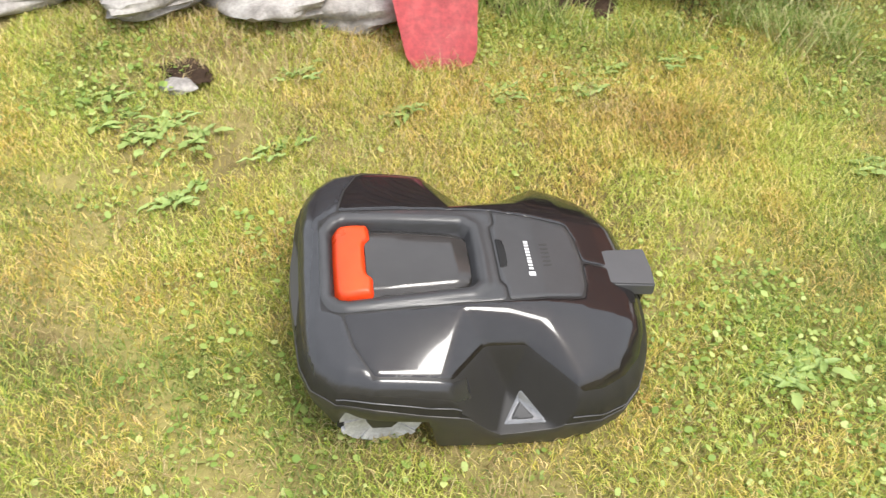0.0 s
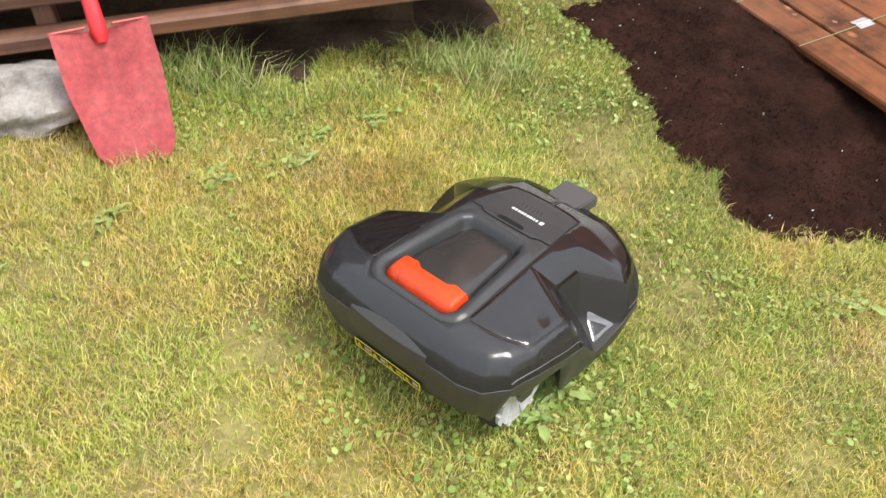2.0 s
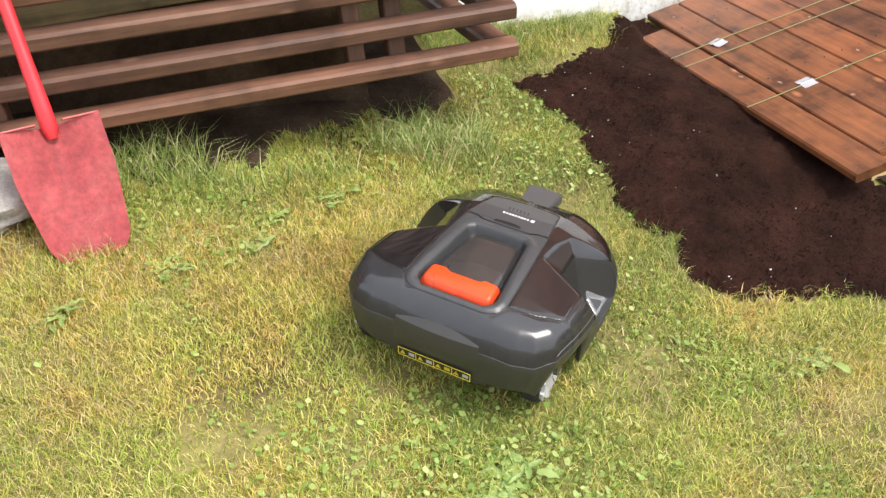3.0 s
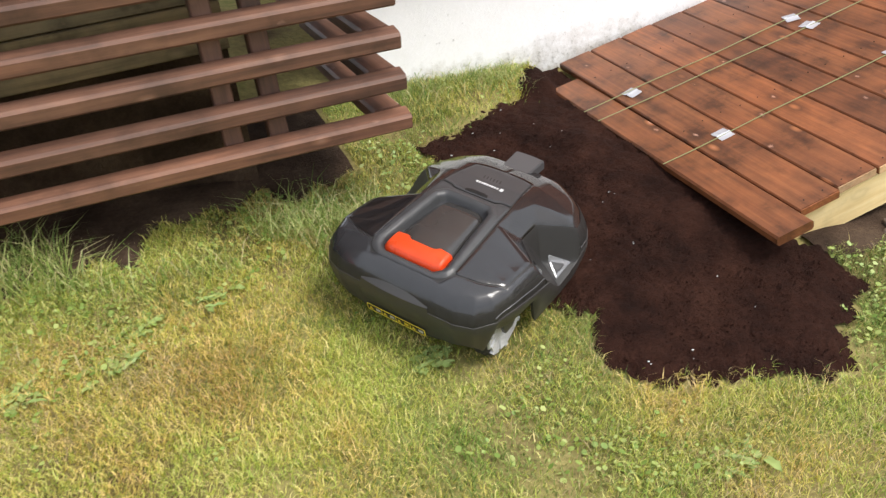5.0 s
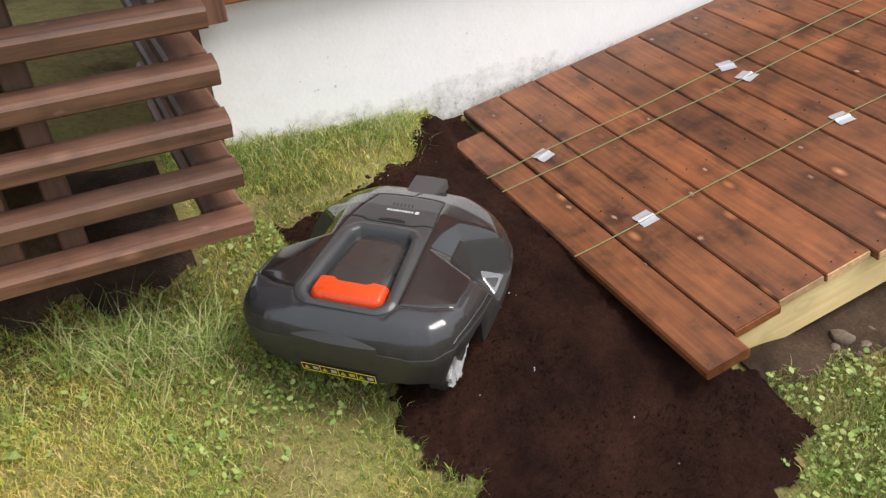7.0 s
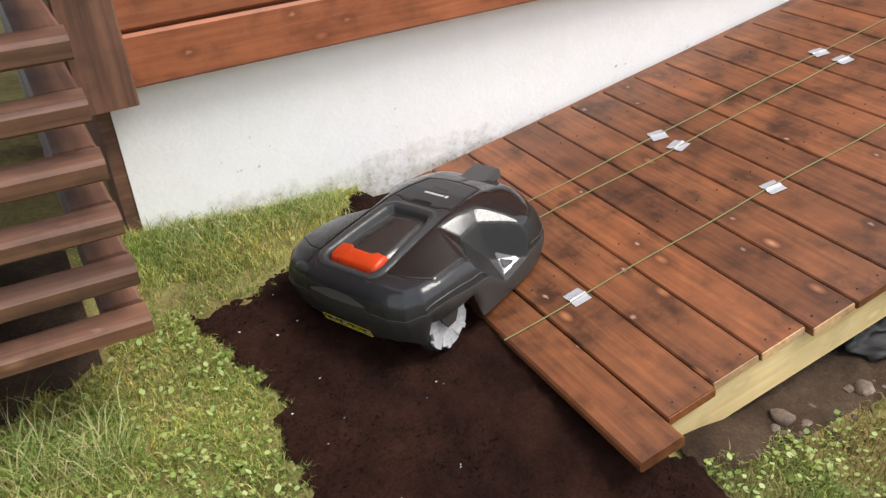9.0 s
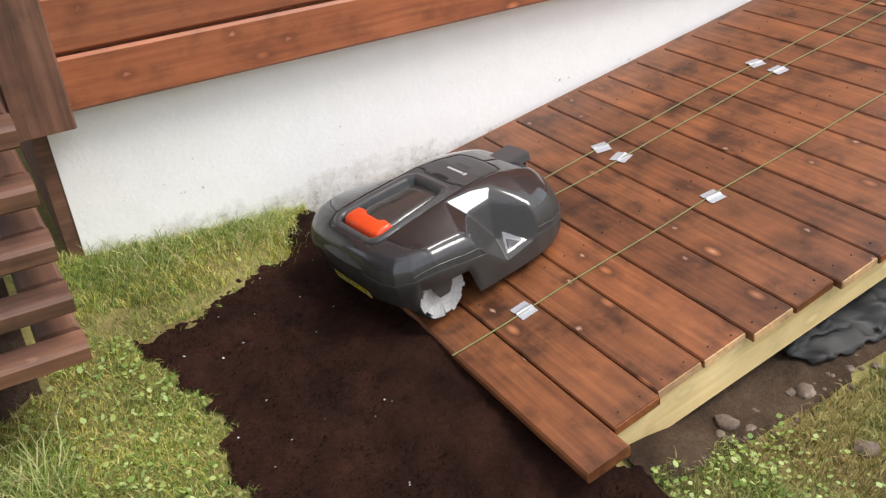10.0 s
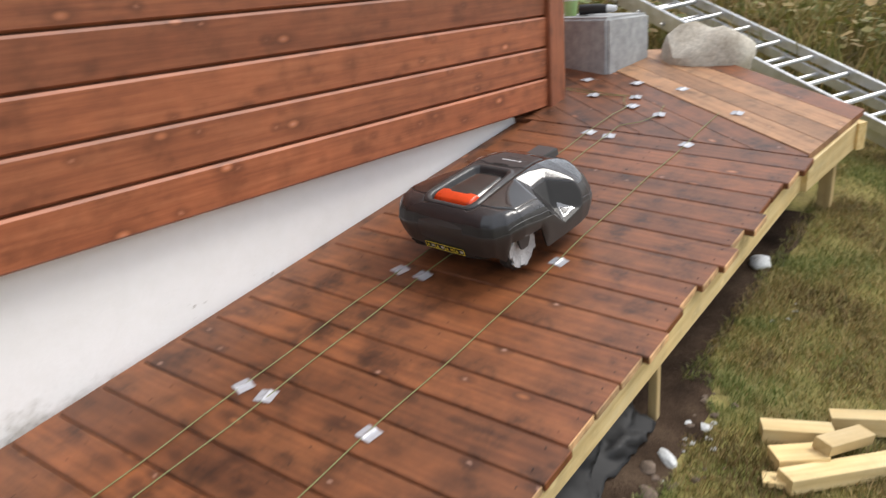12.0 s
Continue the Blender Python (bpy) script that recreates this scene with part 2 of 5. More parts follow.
def plaster():
    m, nt, b = shader("whitewashed_plaster")
    v = coords(nt)
    n = noise_of(nt, v, 9.0, 8, 0.72)
    f = noise_of(nt, v, 60.0, 6, 0.7)
    sep = nt.nodes.new("ShaderNodeSeparateXYZ")
    nt.links.new(v, sep.inputs[0])
    # splash dirt and algae with a ragged upper edge, near the soil line
    reach = nt.nodes.new("ShaderNodeMath")
    reach.operation = "MULTIPLY_ADD"
    reach.inputs[1].default_value, reach.inputs[2].default_value = -2.2, 1.08
    nt.links.new(sep.outputs[2], reach.inputs[0])
    total = nt.nodes.new("ShaderNodeMath")
    total.operation = "MULTIPLY"
    nt.links.new(reach.outputs[0], total.inputs[0])
    nt.links.new(n, total.inputs[1])
    dirt = ramp(nt, total.outputs[0], [(0.22, (0, 0, 0)), (0.36, (0.75, 0.75, 0.75))])
    fleck = ramp(nt, f, [(0.52, (0, 0, 0)), (0.62, (0.8, 0.8, 0.8))])
    base = ramp(nt, n, [(0.3, (0.86, 0.86, 0.855)), (0.6, (0.90, 0.90, 0.905))])
    col = blend(nt, dirt, base, blend(nt, n, (0.30, 0.27, 0.21), (0.5, 0.47, 0.40)))
    both = blend(nt, 1.0, dirt, fleck, "MULTIPLY")
    col = blend(nt, both, col, (0.10, 0.10, 0.07))
    # sparse chips and moss specks, in clusters, higher up
    cluster = ramp(nt, noise_of(nt, v, 3.2, 3, 0.5), [(0.50, (0, 0, 0)), (0.64, (1, 1, 1))])
    chip = ramp(nt, noise_of(nt, v, 42.0, 4, 0.6), [(0.635, (0, 0, 0)), (0.68, (0.9, 0.9, 0.9))])
    low_down = ramp(nt, reach.outputs[0], [(0.0, (0, 0, 0)), (0.12, (1, 1, 1))])
    col = blend(nt, blend(nt, 1.0, blend(nt, 1.0, cluster, chip, "MULTIPLY"), low_down, "MULTIPLY"), col, (0.22, 0.20, 0.17))
    nt.links.new(col, b.inputs["Base Color"])
    b.inputs["Roughness"].default_value = 0.9
    bump(nt, b, f, 0.35, 0.004)
    return m


PLASTER = plaster()


# ---------------------------------------------------------------- mesh helpers
def mesh_of(name, bm, mat, smooth=None):
    me = bpy.data.meshes.new(name)
    bm.normal_update()
    bm.to_mesh(me)
    bm.free()
    me.materials.append(mat)
    if smooth is not None:
        for p in me.polygons:
            p.use_smooth = True
        me.set_sharp_from_angle(angle=radians(smooth))
    return me


def part(name, bm, mat, parent=None, label="", m=None, smooth=None):
    ob = new(name, mesh_of(name, bm, mat, smooth))
    ob.parent = parent
    if m is not None:
        ob.matrix_basis = m
    if label:
        ob["label"] = label
    return ob


def share(name, me, parent, m):
    ob = new(name, me)
    ob.parent = parent
    ob.matrix_basis = m
    return ob


def arrays(name, verts, faces, mat, smooth=False):
    me = bpy.data.meshes.new(name)
    me.from_pydata(verts, [], faces)
    me.materials.append(mat)
    if smooth:
        me.polygons.foreach_set("use_smooth", [True] * len(me.polygons))
    me.update()
    return me


def plank(lx, ly, lz, bev=0.004, bm=None, m=None, wave=0.0):
    """A board along x, its long edges eased, centred on its own axis."""
    bm = bm or bmesh.new()
    y, z, b = ly / 2, lz / 2, bev
    sec = [(-y + b, -z), (y - b, -z), (y, -z + b), (y, z - b), (y - b, z), (-y + b, z), (-y, z - b), (-y, -z + b)]
    rings = []
    for x in (-lx / 2, lx / 2):
        rings.append([bm.verts.new((m or Matrix()) @ Vector((x, a, c))) for a, c in sec])
    for i in range(8):
        j = (i + 1) % 8
        bm.faces.new((rings[0][i], rings[1][i], rings[1][j], rings[0][j]))
    bm.faces.new(rings[0]), bm.faces.new(rings[1][::-1])
    bmesh.ops.recalc_face_normals(bm, faces=bm.faces)
    return bm


def tube(points, radius, sides=8, bm=None, caps=True):
    bm = bm or bmesh.new()
    rings = []
    pts = [Vector(p) for p in points]
    for i, p in enumerate(pts):
        d = (pts[min(i + 1, len(pts) - 1)] - pts[max(i - 1, 0)]).normalized()
        side = d.cross(Vector((0, 0, 1)) if abs(d.z) < 0.8 else Vector((0, 1, 0))).normalized()
        up = side.cross(d)
        r = radius(i / max(1, len(pts) - 1)) if callable(radius) else radius
        rings.append([bm.verts.new(p + side * (r * math.cos(6.2832 * k / sides)) + up * (r * math.sin(6.2832 * k / sides))) for k in range(sides)])
    for a, b in zip(rings, rings[1:]):
        for k in range(sides):
            bm.faces.new((a[k], a[(k + 1) % sides], b[(k + 1) % sides], b[k]))
    if caps:
        bm.faces.new(rings[0][::-1]), bm.faces.new(rings[-1])
    bmesh.ops.recalc_face_normals(bm, faces=bm.faces)
    return bm


def stone(size, seed, rough=0.25, cuts=2, flat=0.7):
    bm = bmesh.new()
    bmesh.ops.create_icosphere(bm, subdivisions=cuts, radius=1)
    off = Vector((seed * 3.1, seed * 1.7, seed * 0.9))
    for v in bm.verts:
        k = 1 + rough * noise.noise(v.co * 1.3 + off) + rough * 0.4 * noise.noise(v.co * 3.5 + off)
        v.co = Vector((v.co.x * size[0] * k, v.co.y * size[1] * k, v.co.z * size[2] * k * (flat if v.co.z < 0 else 1)))
    return bm


# ---------------------------------------------------------------- the lie of the land
DECK_O = Vector((0.0, 0.0, 0.1703))
DECK_X = Vector((1, 0, 0.167)).normalized()
DECK_Y = (Vector((0, 1, 0.0775)) - DECK_X * Vector((0, 1, 0.0775)).dot(DECK_X)).normalized()
DECK_Z = DECK_X.cross(DECK_Y)
DECK = Matrix((DECK_X, DECK_Y, DECK_Z)).transposed().to_4x4()
DECK.translation = DECK_O


def deck_z(x, y):
    return 0.1703 + 0.167 * x + 0.0775 * y


def smooth_step(a, b, v):
    t = np.clip((v - a) / (b - a), 0, 1)
    return t * t * (3 - 2 * t)


def land(x, y):
    """Height of the natural ground, for numbers or arrays."""
    x, y = np.asarray(x, float), np.asarray(y, float)
    cx, cy = np.clip(x, -3.4, 4.2), np.clip(y, -3.6, 0.6)
    z = 0.2095 - 0.086 * cx + 0.1662 * cy + 0.0337 * cx * cx - 0.0239 * cx * cy - 0.0041 * cy * cy
    z = z + 0.06 * np.clip(x - 4.2, 0, 8) + 0.05 * np.clip(y + 3.6, -3, 0)
    low = deck_z(x, y) - 0.034 + np.maximum(0, -x) * 0.42 + np.maximum(0, -1.36 - y) * 0.6
    inside = smooth_step(-0.16, -0.24, y) * smooth_step(-0.62, -0.45, x) + smooth_step(0.02, 0.08, x)
    inside = np.clip(inside, 0, 1)
    return z + inside * (np.minimum(z, low) - z)


def wobble(x, y):
    return 0.010 * np.sin(3.1 * x + 1.7 * y) * np.cos(2.3 * y - 1.1 * x) + 0.006 * np.sin(9.7 * x - 4.1 * y) * np.sin(8.3 * y)


def ground_z(x, y):
    return land(x, y) + wobble(np.asarray(x, float), np.asarray(y, float)) - 0.012


def edges(lo, hi, step, far):
    near = list(np.arange(lo, hi + 1e-6, step))
    out, d = [], step
    a = lo
    while a > -far:
        d *= 1.35
        a -= d
        out.append(a)
    near = out[::-1] + near
    a, d = hi, step
    while a < far:
        d *= 1.35
        a += d
        near.append(a)
    return np.array(near)


gx, gy = edges(-3.4, 4.6, 0.045, 300), edges(-3.4, 0.3, 0.045, 300)
XX, YY = np.meshgrid(gx, gy)
ZZ = ground_z(XX, YY)
nx = len(gx)
quads = [(r * nx + c, r * nx + c + 1, (r + 1) * nx + c + 1, (r + 1) * nx + c) for r in range(len(gy) - 1) for c in range(nx - 1)]
ground = new("ground", arrays("ground", np.c_[XX.ravel(), YY.ravel(), ZZ.ravel()].tolist(), quads, SOIL, True))
tagged(ground, "sloping garden soil under worn mossy lawn", "ground", kind="structure")


# ---------------------------------------------------------------- peat bed
PEAT_EDGE = [(-0.06, -0.12), (-0.20, -0.24), (-0.39, -0.34), (-0.55, -0.41), (-0.66, -0.46), (-0.60, -0.62), (-0.55, -0.80), (-0.59, -0.98), (-0.62, -1.28),
             (-0.54, -1.40), (-0.60, -1.55), (-0.48, -1.64), (-0.38, -1.70), (-0.22, -1.74), (-0.06, -1.80), (0.03, -1.68), (0.22, -1.57), (0.22, -1.40), (0.16, -1.30),
             (0.16, -0.75), (0.14, -0.01), (0.0, -0.01)]


def inside_peat(x, y, grow=0.0):
    """Signed test against the ragged outline; array-friendly."""
    x = np.asarray(x, float) + 0.013 * np.sin(37 * np.asarray(y, float) + 2.1 * np.sin(9 * np.asarray(y, float))) + 0.012 * np.sin(83 * np.asarray(y, float) + 1 + 1.7 * np.sin(23 * np.asarray(y, float)))
    y = np.asarray(y, float) + 0.012 * np.sin(31 * x + 2 + 2.0 * np.sin(11 * x)) + 0.010 * np.sin(71 * x + 1.8 * np.sin(19 * x))
    hit = np.zeros(x.shape, bool)
    cx, cy = -0.2, -0.95
    pts = [((px - cx) * (1 + grow) + cx, (py - cy) * (1 + grow) + cy) for px, py in PEAT_EDGE]
    for (ax, ay), (bx, by) in zip(pts, pts[1:] + pts[:1]):
        cond = (ay > y) != (by > y)
        with np.errstate(divide="ignore", invalid="ignore"):
            cross = x < (bx - ax) * (y - ay) / (by - ay + 1e-12) + ax
        hit ^= cond & cross
    return hit


def peat_bed():
    step = 0.011
    xs, ys = np.arange(-0.8, 0.34, step), np.arange(-1.95, 0.0, step)
    X, Y = np.meshgrid(xs, ys)
    keep = inside_peat(X, Y)
    inner = inside_peat(X, Y, -0.05)
    rng = np.random.default_rng(3)
    Z = ground_z(X, Y) + np.where(inner, 0.016, 0.007)
    for sc, amp in ((9.0, 0.006), (27.0, 0.005), (70.0, 0.003)):
        Z += amp * np.sin(sc * X + 1.3 * np.sin(sc * 0.7 * Y)) * np.cos(sc * 0.9 * Y + 1.1 * np.sin(sc * 0.6 * X))
    Z += 0.012 * smooth_step(-0.20, -0.01, X) * smooth_step(-1.42, -1.25, Y)
    Z += rng.normal(0, 0.0022, Z.shape)
    n = len(xs)
    faces = []
    for r in range(len(ys) - 1):
        for c in range(n - 1):
            if keep[r, c] and keep[r, c + 1] and keep[r + 1, c] and keep[r + 1, c + 1]:
                faces.append((r * n + c, r * n + c + 1, (r + 1) * n + c + 1, (r + 1) * n + c))
    used = sorted({i for f in faces for i in f})
    at = {i: k for k, i in enumerate(used)}
    V = np.c_[X.ravel(), Y.ravel(), Z.ravel()][used]
    ob = new("peat_bed", arrays("peat_bed", V.tolist(), [tuple(at[i] for i in f) for f in faces], PEAT, True))
    tagged(ob, "dark brown peat spread over the lawn before the ramp", "soil", kind="stuff")
    return ob


peat_bed()


# ---------------------------------------------------------------- house
def slab(name, x0, x1, y0, y1, z0, z1, mat, label, category):
    bm = bmesh.new()
    bmesh.ops.create_cube(bm, size=1, matrix=Matrix.LocRotScale(((x0 + x1) / 2, (y0 + y1) / 2, (z0 + z1) / 2), None, (x1 - x0, y1 - y0, z1 - z0)))
    ob = new(name, mesh_of(name, bm, mat))
    return tagged(ob, label, category, kind="structure")


slab("wall_foundation", -0.66, 3.44, 0.0, 0.30, -0.6, 0.80, PLASTER, "whitewashed rough foundation wall with dirt splashes", "wall")
siding = slab("wall_siding", -0.62, 3.36, -0.045, 0.25, 0.735, 3.4, SIDING, "reddish-brown stained horizontal timber cladding", "wall")
slab("wall_house_end", 3.36, 3.44, 0.0, 4.0, 0.6, 3.4, SIDING, "reddish-brown timber end wall of the house", "wall")
slab("wall_west_end", -0.70, -0.66, 0.004, 4.0, -0.3, 3.4, SLATWOOD, "dark brown timber side wall behind the terrace", "wall")
BOARD_H = 0.152
siding_mesh = mesh_of("siding_board", plank(3.98, BOARD_H - 0.006, 0.022, 0.008), SIDING)
for i in range(17):
    lap = pose(1.37, -0.072, 0.706 + BOARD_H * (i + 0.5), 0, -0.25, 0) @ pose(0, 0, 0, 90 + 3.2, 0, 0)
    share("siding_board", siding_mesh, siding, lap)


def corner_post(x, w, label, mat=SIDING):
    bm = plank(2.7, w, 0.15, 0.006)
    ob = part("corner_board", bm, mat, None, m=pose(x, -0.055, 0.665 + 1.35, 0, -90, 0))
    return tagged(ob, label, "post", kind="structure")


corner_post(3.415, 0.10, "brown timber corner post of the house")
corner_post(-0.665, 0.11, "dark brown timber corner post beside the slats", SLATWOOD)


# ---------------------------------------------------------------- slatted terrace front
def slat_terrace():
    base = new("slatted_terrace")
    tagged(base, "brown stained timber terrace front of stacked horizontal slats", "terrace")
    front_mesh = mesh_of("slat", plank(2.9, 0.062, 0.046, 0.008), SLATWOOD)
    side_mesh = mesh_of("side_slat", plank(0.78, 0.085, 0.046, 0.008), SLATWOOD)
    for i in range(11):
        z = 0.445 + 0.112 * i
        share("slat", front_mesh, base, pose(-0.768 - 1.45, -0.845, z + 0.032, 0, 1.25, 0) @ pose(0, 0, 0, 12, 0, 0))
        share("side_slat", side_mesh, base, pose(-0.812, -0.412, z + 0.002, 0, 0, 90))
    post_mesh = mesh_of("terrace_post", plank(1.30, 0.07, 0.05, 0.004), SLATWOOD)
    for x in (-1.12, -1.24, -2.2, -3.2):
        share("terrace_post", post_mesh, base, pose(x, -0.785, 1.09, 0, -90, 0))
    return base


slat_terrace()


def old_boarding():
    base = new("old_board_wall")
    tagged(base, "weathered grey-yellow boards behind the terrace slats", "board wall", kind="structure")
    me = mesh_of("board", plank(2.6, 0.13, 0.02, 0.003), GREYPINE)
    for i in range(2, 9):
        share("board", me, base, pose(-2.47, -0.60, 0.47 + 0.134 * i, 90, 0, 0))
    return base


old_boarding()


def terrace_underside():
    # out-of-view slab, keeps light from above off the space behind the slats
    bm = bmesh.new()
    bmesh.ops.create_cube(bm, size=1, matrix=Matrix.LocRotScale((-2.2, -0.2, 1.72), None, (3.0, 1.35, 0.04)))
    ob = part("terrace_floor", bm, SLATWOOD)
    tagged(ob, "unseen brown timber terrace floor that keeps light off from above", "floor", kind="structure")
    # dark block added in place of the deep shade behind the lower slats
    bm = bmesh.new()
    bmesh.ops.create_cube(bm, size=1, matrix=Matrix.LocRotScale((-2.47, -0.30, 0.2), None, (2.6, 0.5, 1.4)))
    tagged(part("shade_block_under_terrace", bm, DIRT_AND_SHADE), "dark block standing in for the shade under the terrace", "wall", kind="structure")


terrace_underside()


# dark strip: the shade under the terrace put into the ground's colour
def shade_earth_under_terrace():
    xs, ys = np.arange(-3.4, -0.86, 0.03), np.arange(-1.0, -0.06, 0.03)
    X, Y = np.meshgrid(xs, ys)
    rag = 0.05 * np.sin(7.3 * X) * np.sin(17.1 * X + 1) + 0.03 * np.sin(41 * X)
    edge = -0.90 + 0.30 * smooth_step(-2.0, -0.9, X) + rag
    Z = ground_z(X, Y) + np.where(Y > edge, 0.010, -0.03) + 0.006 * np.sin(23 * X) * np.sin(29 * Y)
    n = len(xs)
    quads_ = [(r * n + c, r * n + c + 1, (r + 1) * n + c + 1, (r + 1) * n + c) for r in range(len(ys) - 1) for c in range(n - 1)]
    ob = new("shade_earth_under_terrace", arrays("shade_earth_under_terrace", np.c_[X.ravel(), Y.ravel(), Z.ravel()].tolist(), quads_, DIRT_AND_SHADE, True))
    tagged(ob, "bare earth coloured dark for the shade under the terrace", "earth", kind="stuff")


shade_earth_under_terrace()


# ---------------------------------------------------------------- ramp
PITCH = 0.1447
random.seed(5)
LENGTHS = (1.296, 1.312, 1.328)


def ramp_deck():
    base = new("timber_ramp")
    base.matrix_world = DECK
    tagged(base, "brown stained timber ramp with fresh pine side beams", "ramp")
    deck_meshes = [mesh_of("deck_board", plank(ln, PITCH - 0.004, 0.028, 0.004), DECKWOOD) for ln in LENGTHS]
    end_mesh = mesh_of("cut_end", plank(0.004, PITCH - 0.009, 0.022, 0.002), ENDGRAIN)
    stained_end = mesh_of("cut_end", plank(0.004, PITCH - 0.009, 0.022, 0.002), DECKWOOD)
    for i in range(21):
        k = random.choice((0, 1, 1, 2))
        x = 0.141 + PITCH * (i + 0.5)
        inner = -0.045 - 0.0032 * i
        share("deck_board", deck_meshes[k], base, pose(x, inner - LENGTHS[k] / 2, -0.014 + random.uniform(-0.0008, 0.0003), 0, random.uniform(-0.06, 0.06), 90))
        share("cut_end", end_mesh if random.random() < 0.62 else stained_end, base, pose(x, inner - LENGTHS[k] - 0.0015, -0.014, 0, 0, 90))
    filler = mesh_of("inner_strip", plank(3.0, 0.07, 0.024, 0.003), DECKWOOD)
    share("inner_strip", filler, base, pose(1.72, -0.05, -0.034, 0, 0, 0))
    lead = mesh_of("lead_board", plank(1.235, 0.122, 0.03, 0.006), DECKWOOD)
    share("lead_board", lead, base, pose(0.0795, -0.185 - 0.6175, -0.019, 0, 1.0, 89.5))
    beam = mesh_of("side_beam", plank(3.04, 0.13, 0.045, 0.004), PINE)
    share("side_beam", beam, base, pose(0.150 + 1.52, -1.345, -0.029 - 0.065, 90, 0, -1.2))
    share("side_beam", beam, base, pose(0.150 + 1.52, -0.25, -0.029 - 0.065, 90, 0, 0))
    share("side_beam", beam, base, pose(0.150 + 1.52, -0.80, -0.029 - 0.065, 90, 0, 0))
    leg = mesh_of("support_post", plank(0.28, 0.03, 0.03, 0.003), PINE)
    for x in (1.78,):
        share("support_post", leg, base, pose(x, -1.315 - 0.02 * (x - 0.2), -0.235, 0, 90, 0))
    return base


ramp_deck()


def strip_board(k, d, n, start, length, cuts, thick=0.028):
    """A board laid at an angle, cut off along straight lines."""
    w = 0.1395
    a = start + n * (w * k + 0.002)
    b = start + n * (w * (k + 1) - 0.002)
    bm = bmesh.new()
    flat = [a - d * length, a + d * length, b + d * length, b - d * length]
    low = [bm.verts.new((p.x, p.y, -thick)) for p in flat]
    top = [bm.verts.new((p.x, p.y, 0.0)) for p in flat]
    bm.faces.new(top), bm.faces.new(low[::-1])
    for i in range(4):
        bm.faces.new((low[i], low[(i + 1) % 4], top[(i + 1) % 4], top[i]))
    for at, away in cuts:
        bmesh.ops.bisect_plane(bm, geom=bm.verts[:] + bm.edges[:] + bm.faces[:], plane_co=(at[0], at[1], 0), plane_no=(away[0], away[1], 0), clear_outer=True)
        bmesh.ops.holes_fill(bm, edges=bm.edges[:])
    bmesh.ops.recalc_face_normals(bm, faces=bm.faces)
    return bm


def corner_platform():
    base = new("corner_platform")
    base.matrix_world = DECK
    tagged(base, "brown timber corner platform of boards laid aslant", "platform")
    d = Vector((0.552, 0.834, 0)).normalized()
    n = Vector((-d.y, d.x, 0))
    start = Vector((3.20, -1.42, 0))
    turn = Matrix.Rotation(math.atan2(d.y, d.x), 4, "Z")
    for k in range(-4, 7):
        cuts = [((3.184, 0), (-1, 0)), ((4.5, -0.2), (1, 0.45)), ((3.2, -1.415), (-0.13, -1))]
        if k >= 0:
            cuts.append(((0, 0.55), (0, 1)))
        bm = strip_board(k, d, n, start, 2.6, cuts)
        if len(bm.verts) < 6:
            bm.free()
            continue
        bmesh.ops.transform(bm, matrix=turn.inverted(), verts=bm.verts)
        part("platform_board", bm, PALEDECK if k in (-3, -2, -1) else DECKWOOD, base, m=Matrix.Translation((0, 0, 0.004 if k < 0 else 0.0)) @ turn)
    beam = mesh_of("platform_beam", plank(0.56, 0.13, 0.045, 0.004), PINE)
    share("platform_beam", beam, base, pose(3.46, -1.435, -0.095, 90, 0, -7))
    long_beam = mesh_of("platform_beam", plank(1.4, 0.13, 0.045, 0.004), PINE)
    share("platform_beam", long_beam, base, pose(4.12, -0.93, -0.095, 90, 0, 56.5))
    leg = mesh_of("platform_post", plank(0.5, 0.06, 0.06, 0.003), PINE)
    share("platform_post", leg, base, pose(3.68, -1.40, -0.36, 0, 90, 0))
    return base


corner_platform()


def on_deck(x, y, lift=0.0):
    return Vector((x, y, deck_z(x, y) + lift))


def wires():
    lines = {"a": (-0.447, 0.012), "b": (-0.545, 0.015), "c": (-0.908, 0.020)}
    for key, (y, x0) in lines.items():
        pts = []
        for i in range(60):
            x = x0 + ((3.53 if key == 'c' else 3.2) - x0) * i / 59
            wig = 0.004 * math.sin(4.1 * x + y * 9) + 0.0025 * math.sin(11 * x + y * 31)
            bend = 0.02 * smooth_step(0.3, 0.06, x) if key == "a" else 0.0
            pts.append(on_deck(x, y + wig - float(bend) * 0.1, 0.0035))
        ob = part("boundary_wire", tube(pts, 0.0019, 5), WIRE)
        tagged(ob, "thin green boundary wire laid along the ramp boards", "wire", group="wires on the ramp")


wires()


def wire_loops():
    for nodes in ([(3.2, -0.447), (3.33, -0.45), (3.44, -0.47), (3.52, -0.42), (3.6, -0.39), (3.57, -0.23), (3.6, -0.02), (3.62, 0.2)],
                  [(3.2, -0.545), (3.28, -0.62), (3.40, -0.66), (3.48, -0.64), (3.55, -0.63)],
                  [(3.62, 0.2), (3.62, -0.1), (3.60, -0.35), (3.62, -0.5)]):
        pts = []
        for (ax, ay), (bx, by) in zip(nodes, nodes[1:]):
            for i in range(6):
                x, y = ax + (bx - ax) * i / 6, ay + (by - ay) * i / 6
                pts.append(on_deck(x, y, 0.006))
        ob = part("boundary_wire", tube(pts, 0.0019, 5), WIRE)
        tagged(ob, "thin green wire looped across the platform boards", "wire", group="wires on the ramp")


wire_loops()


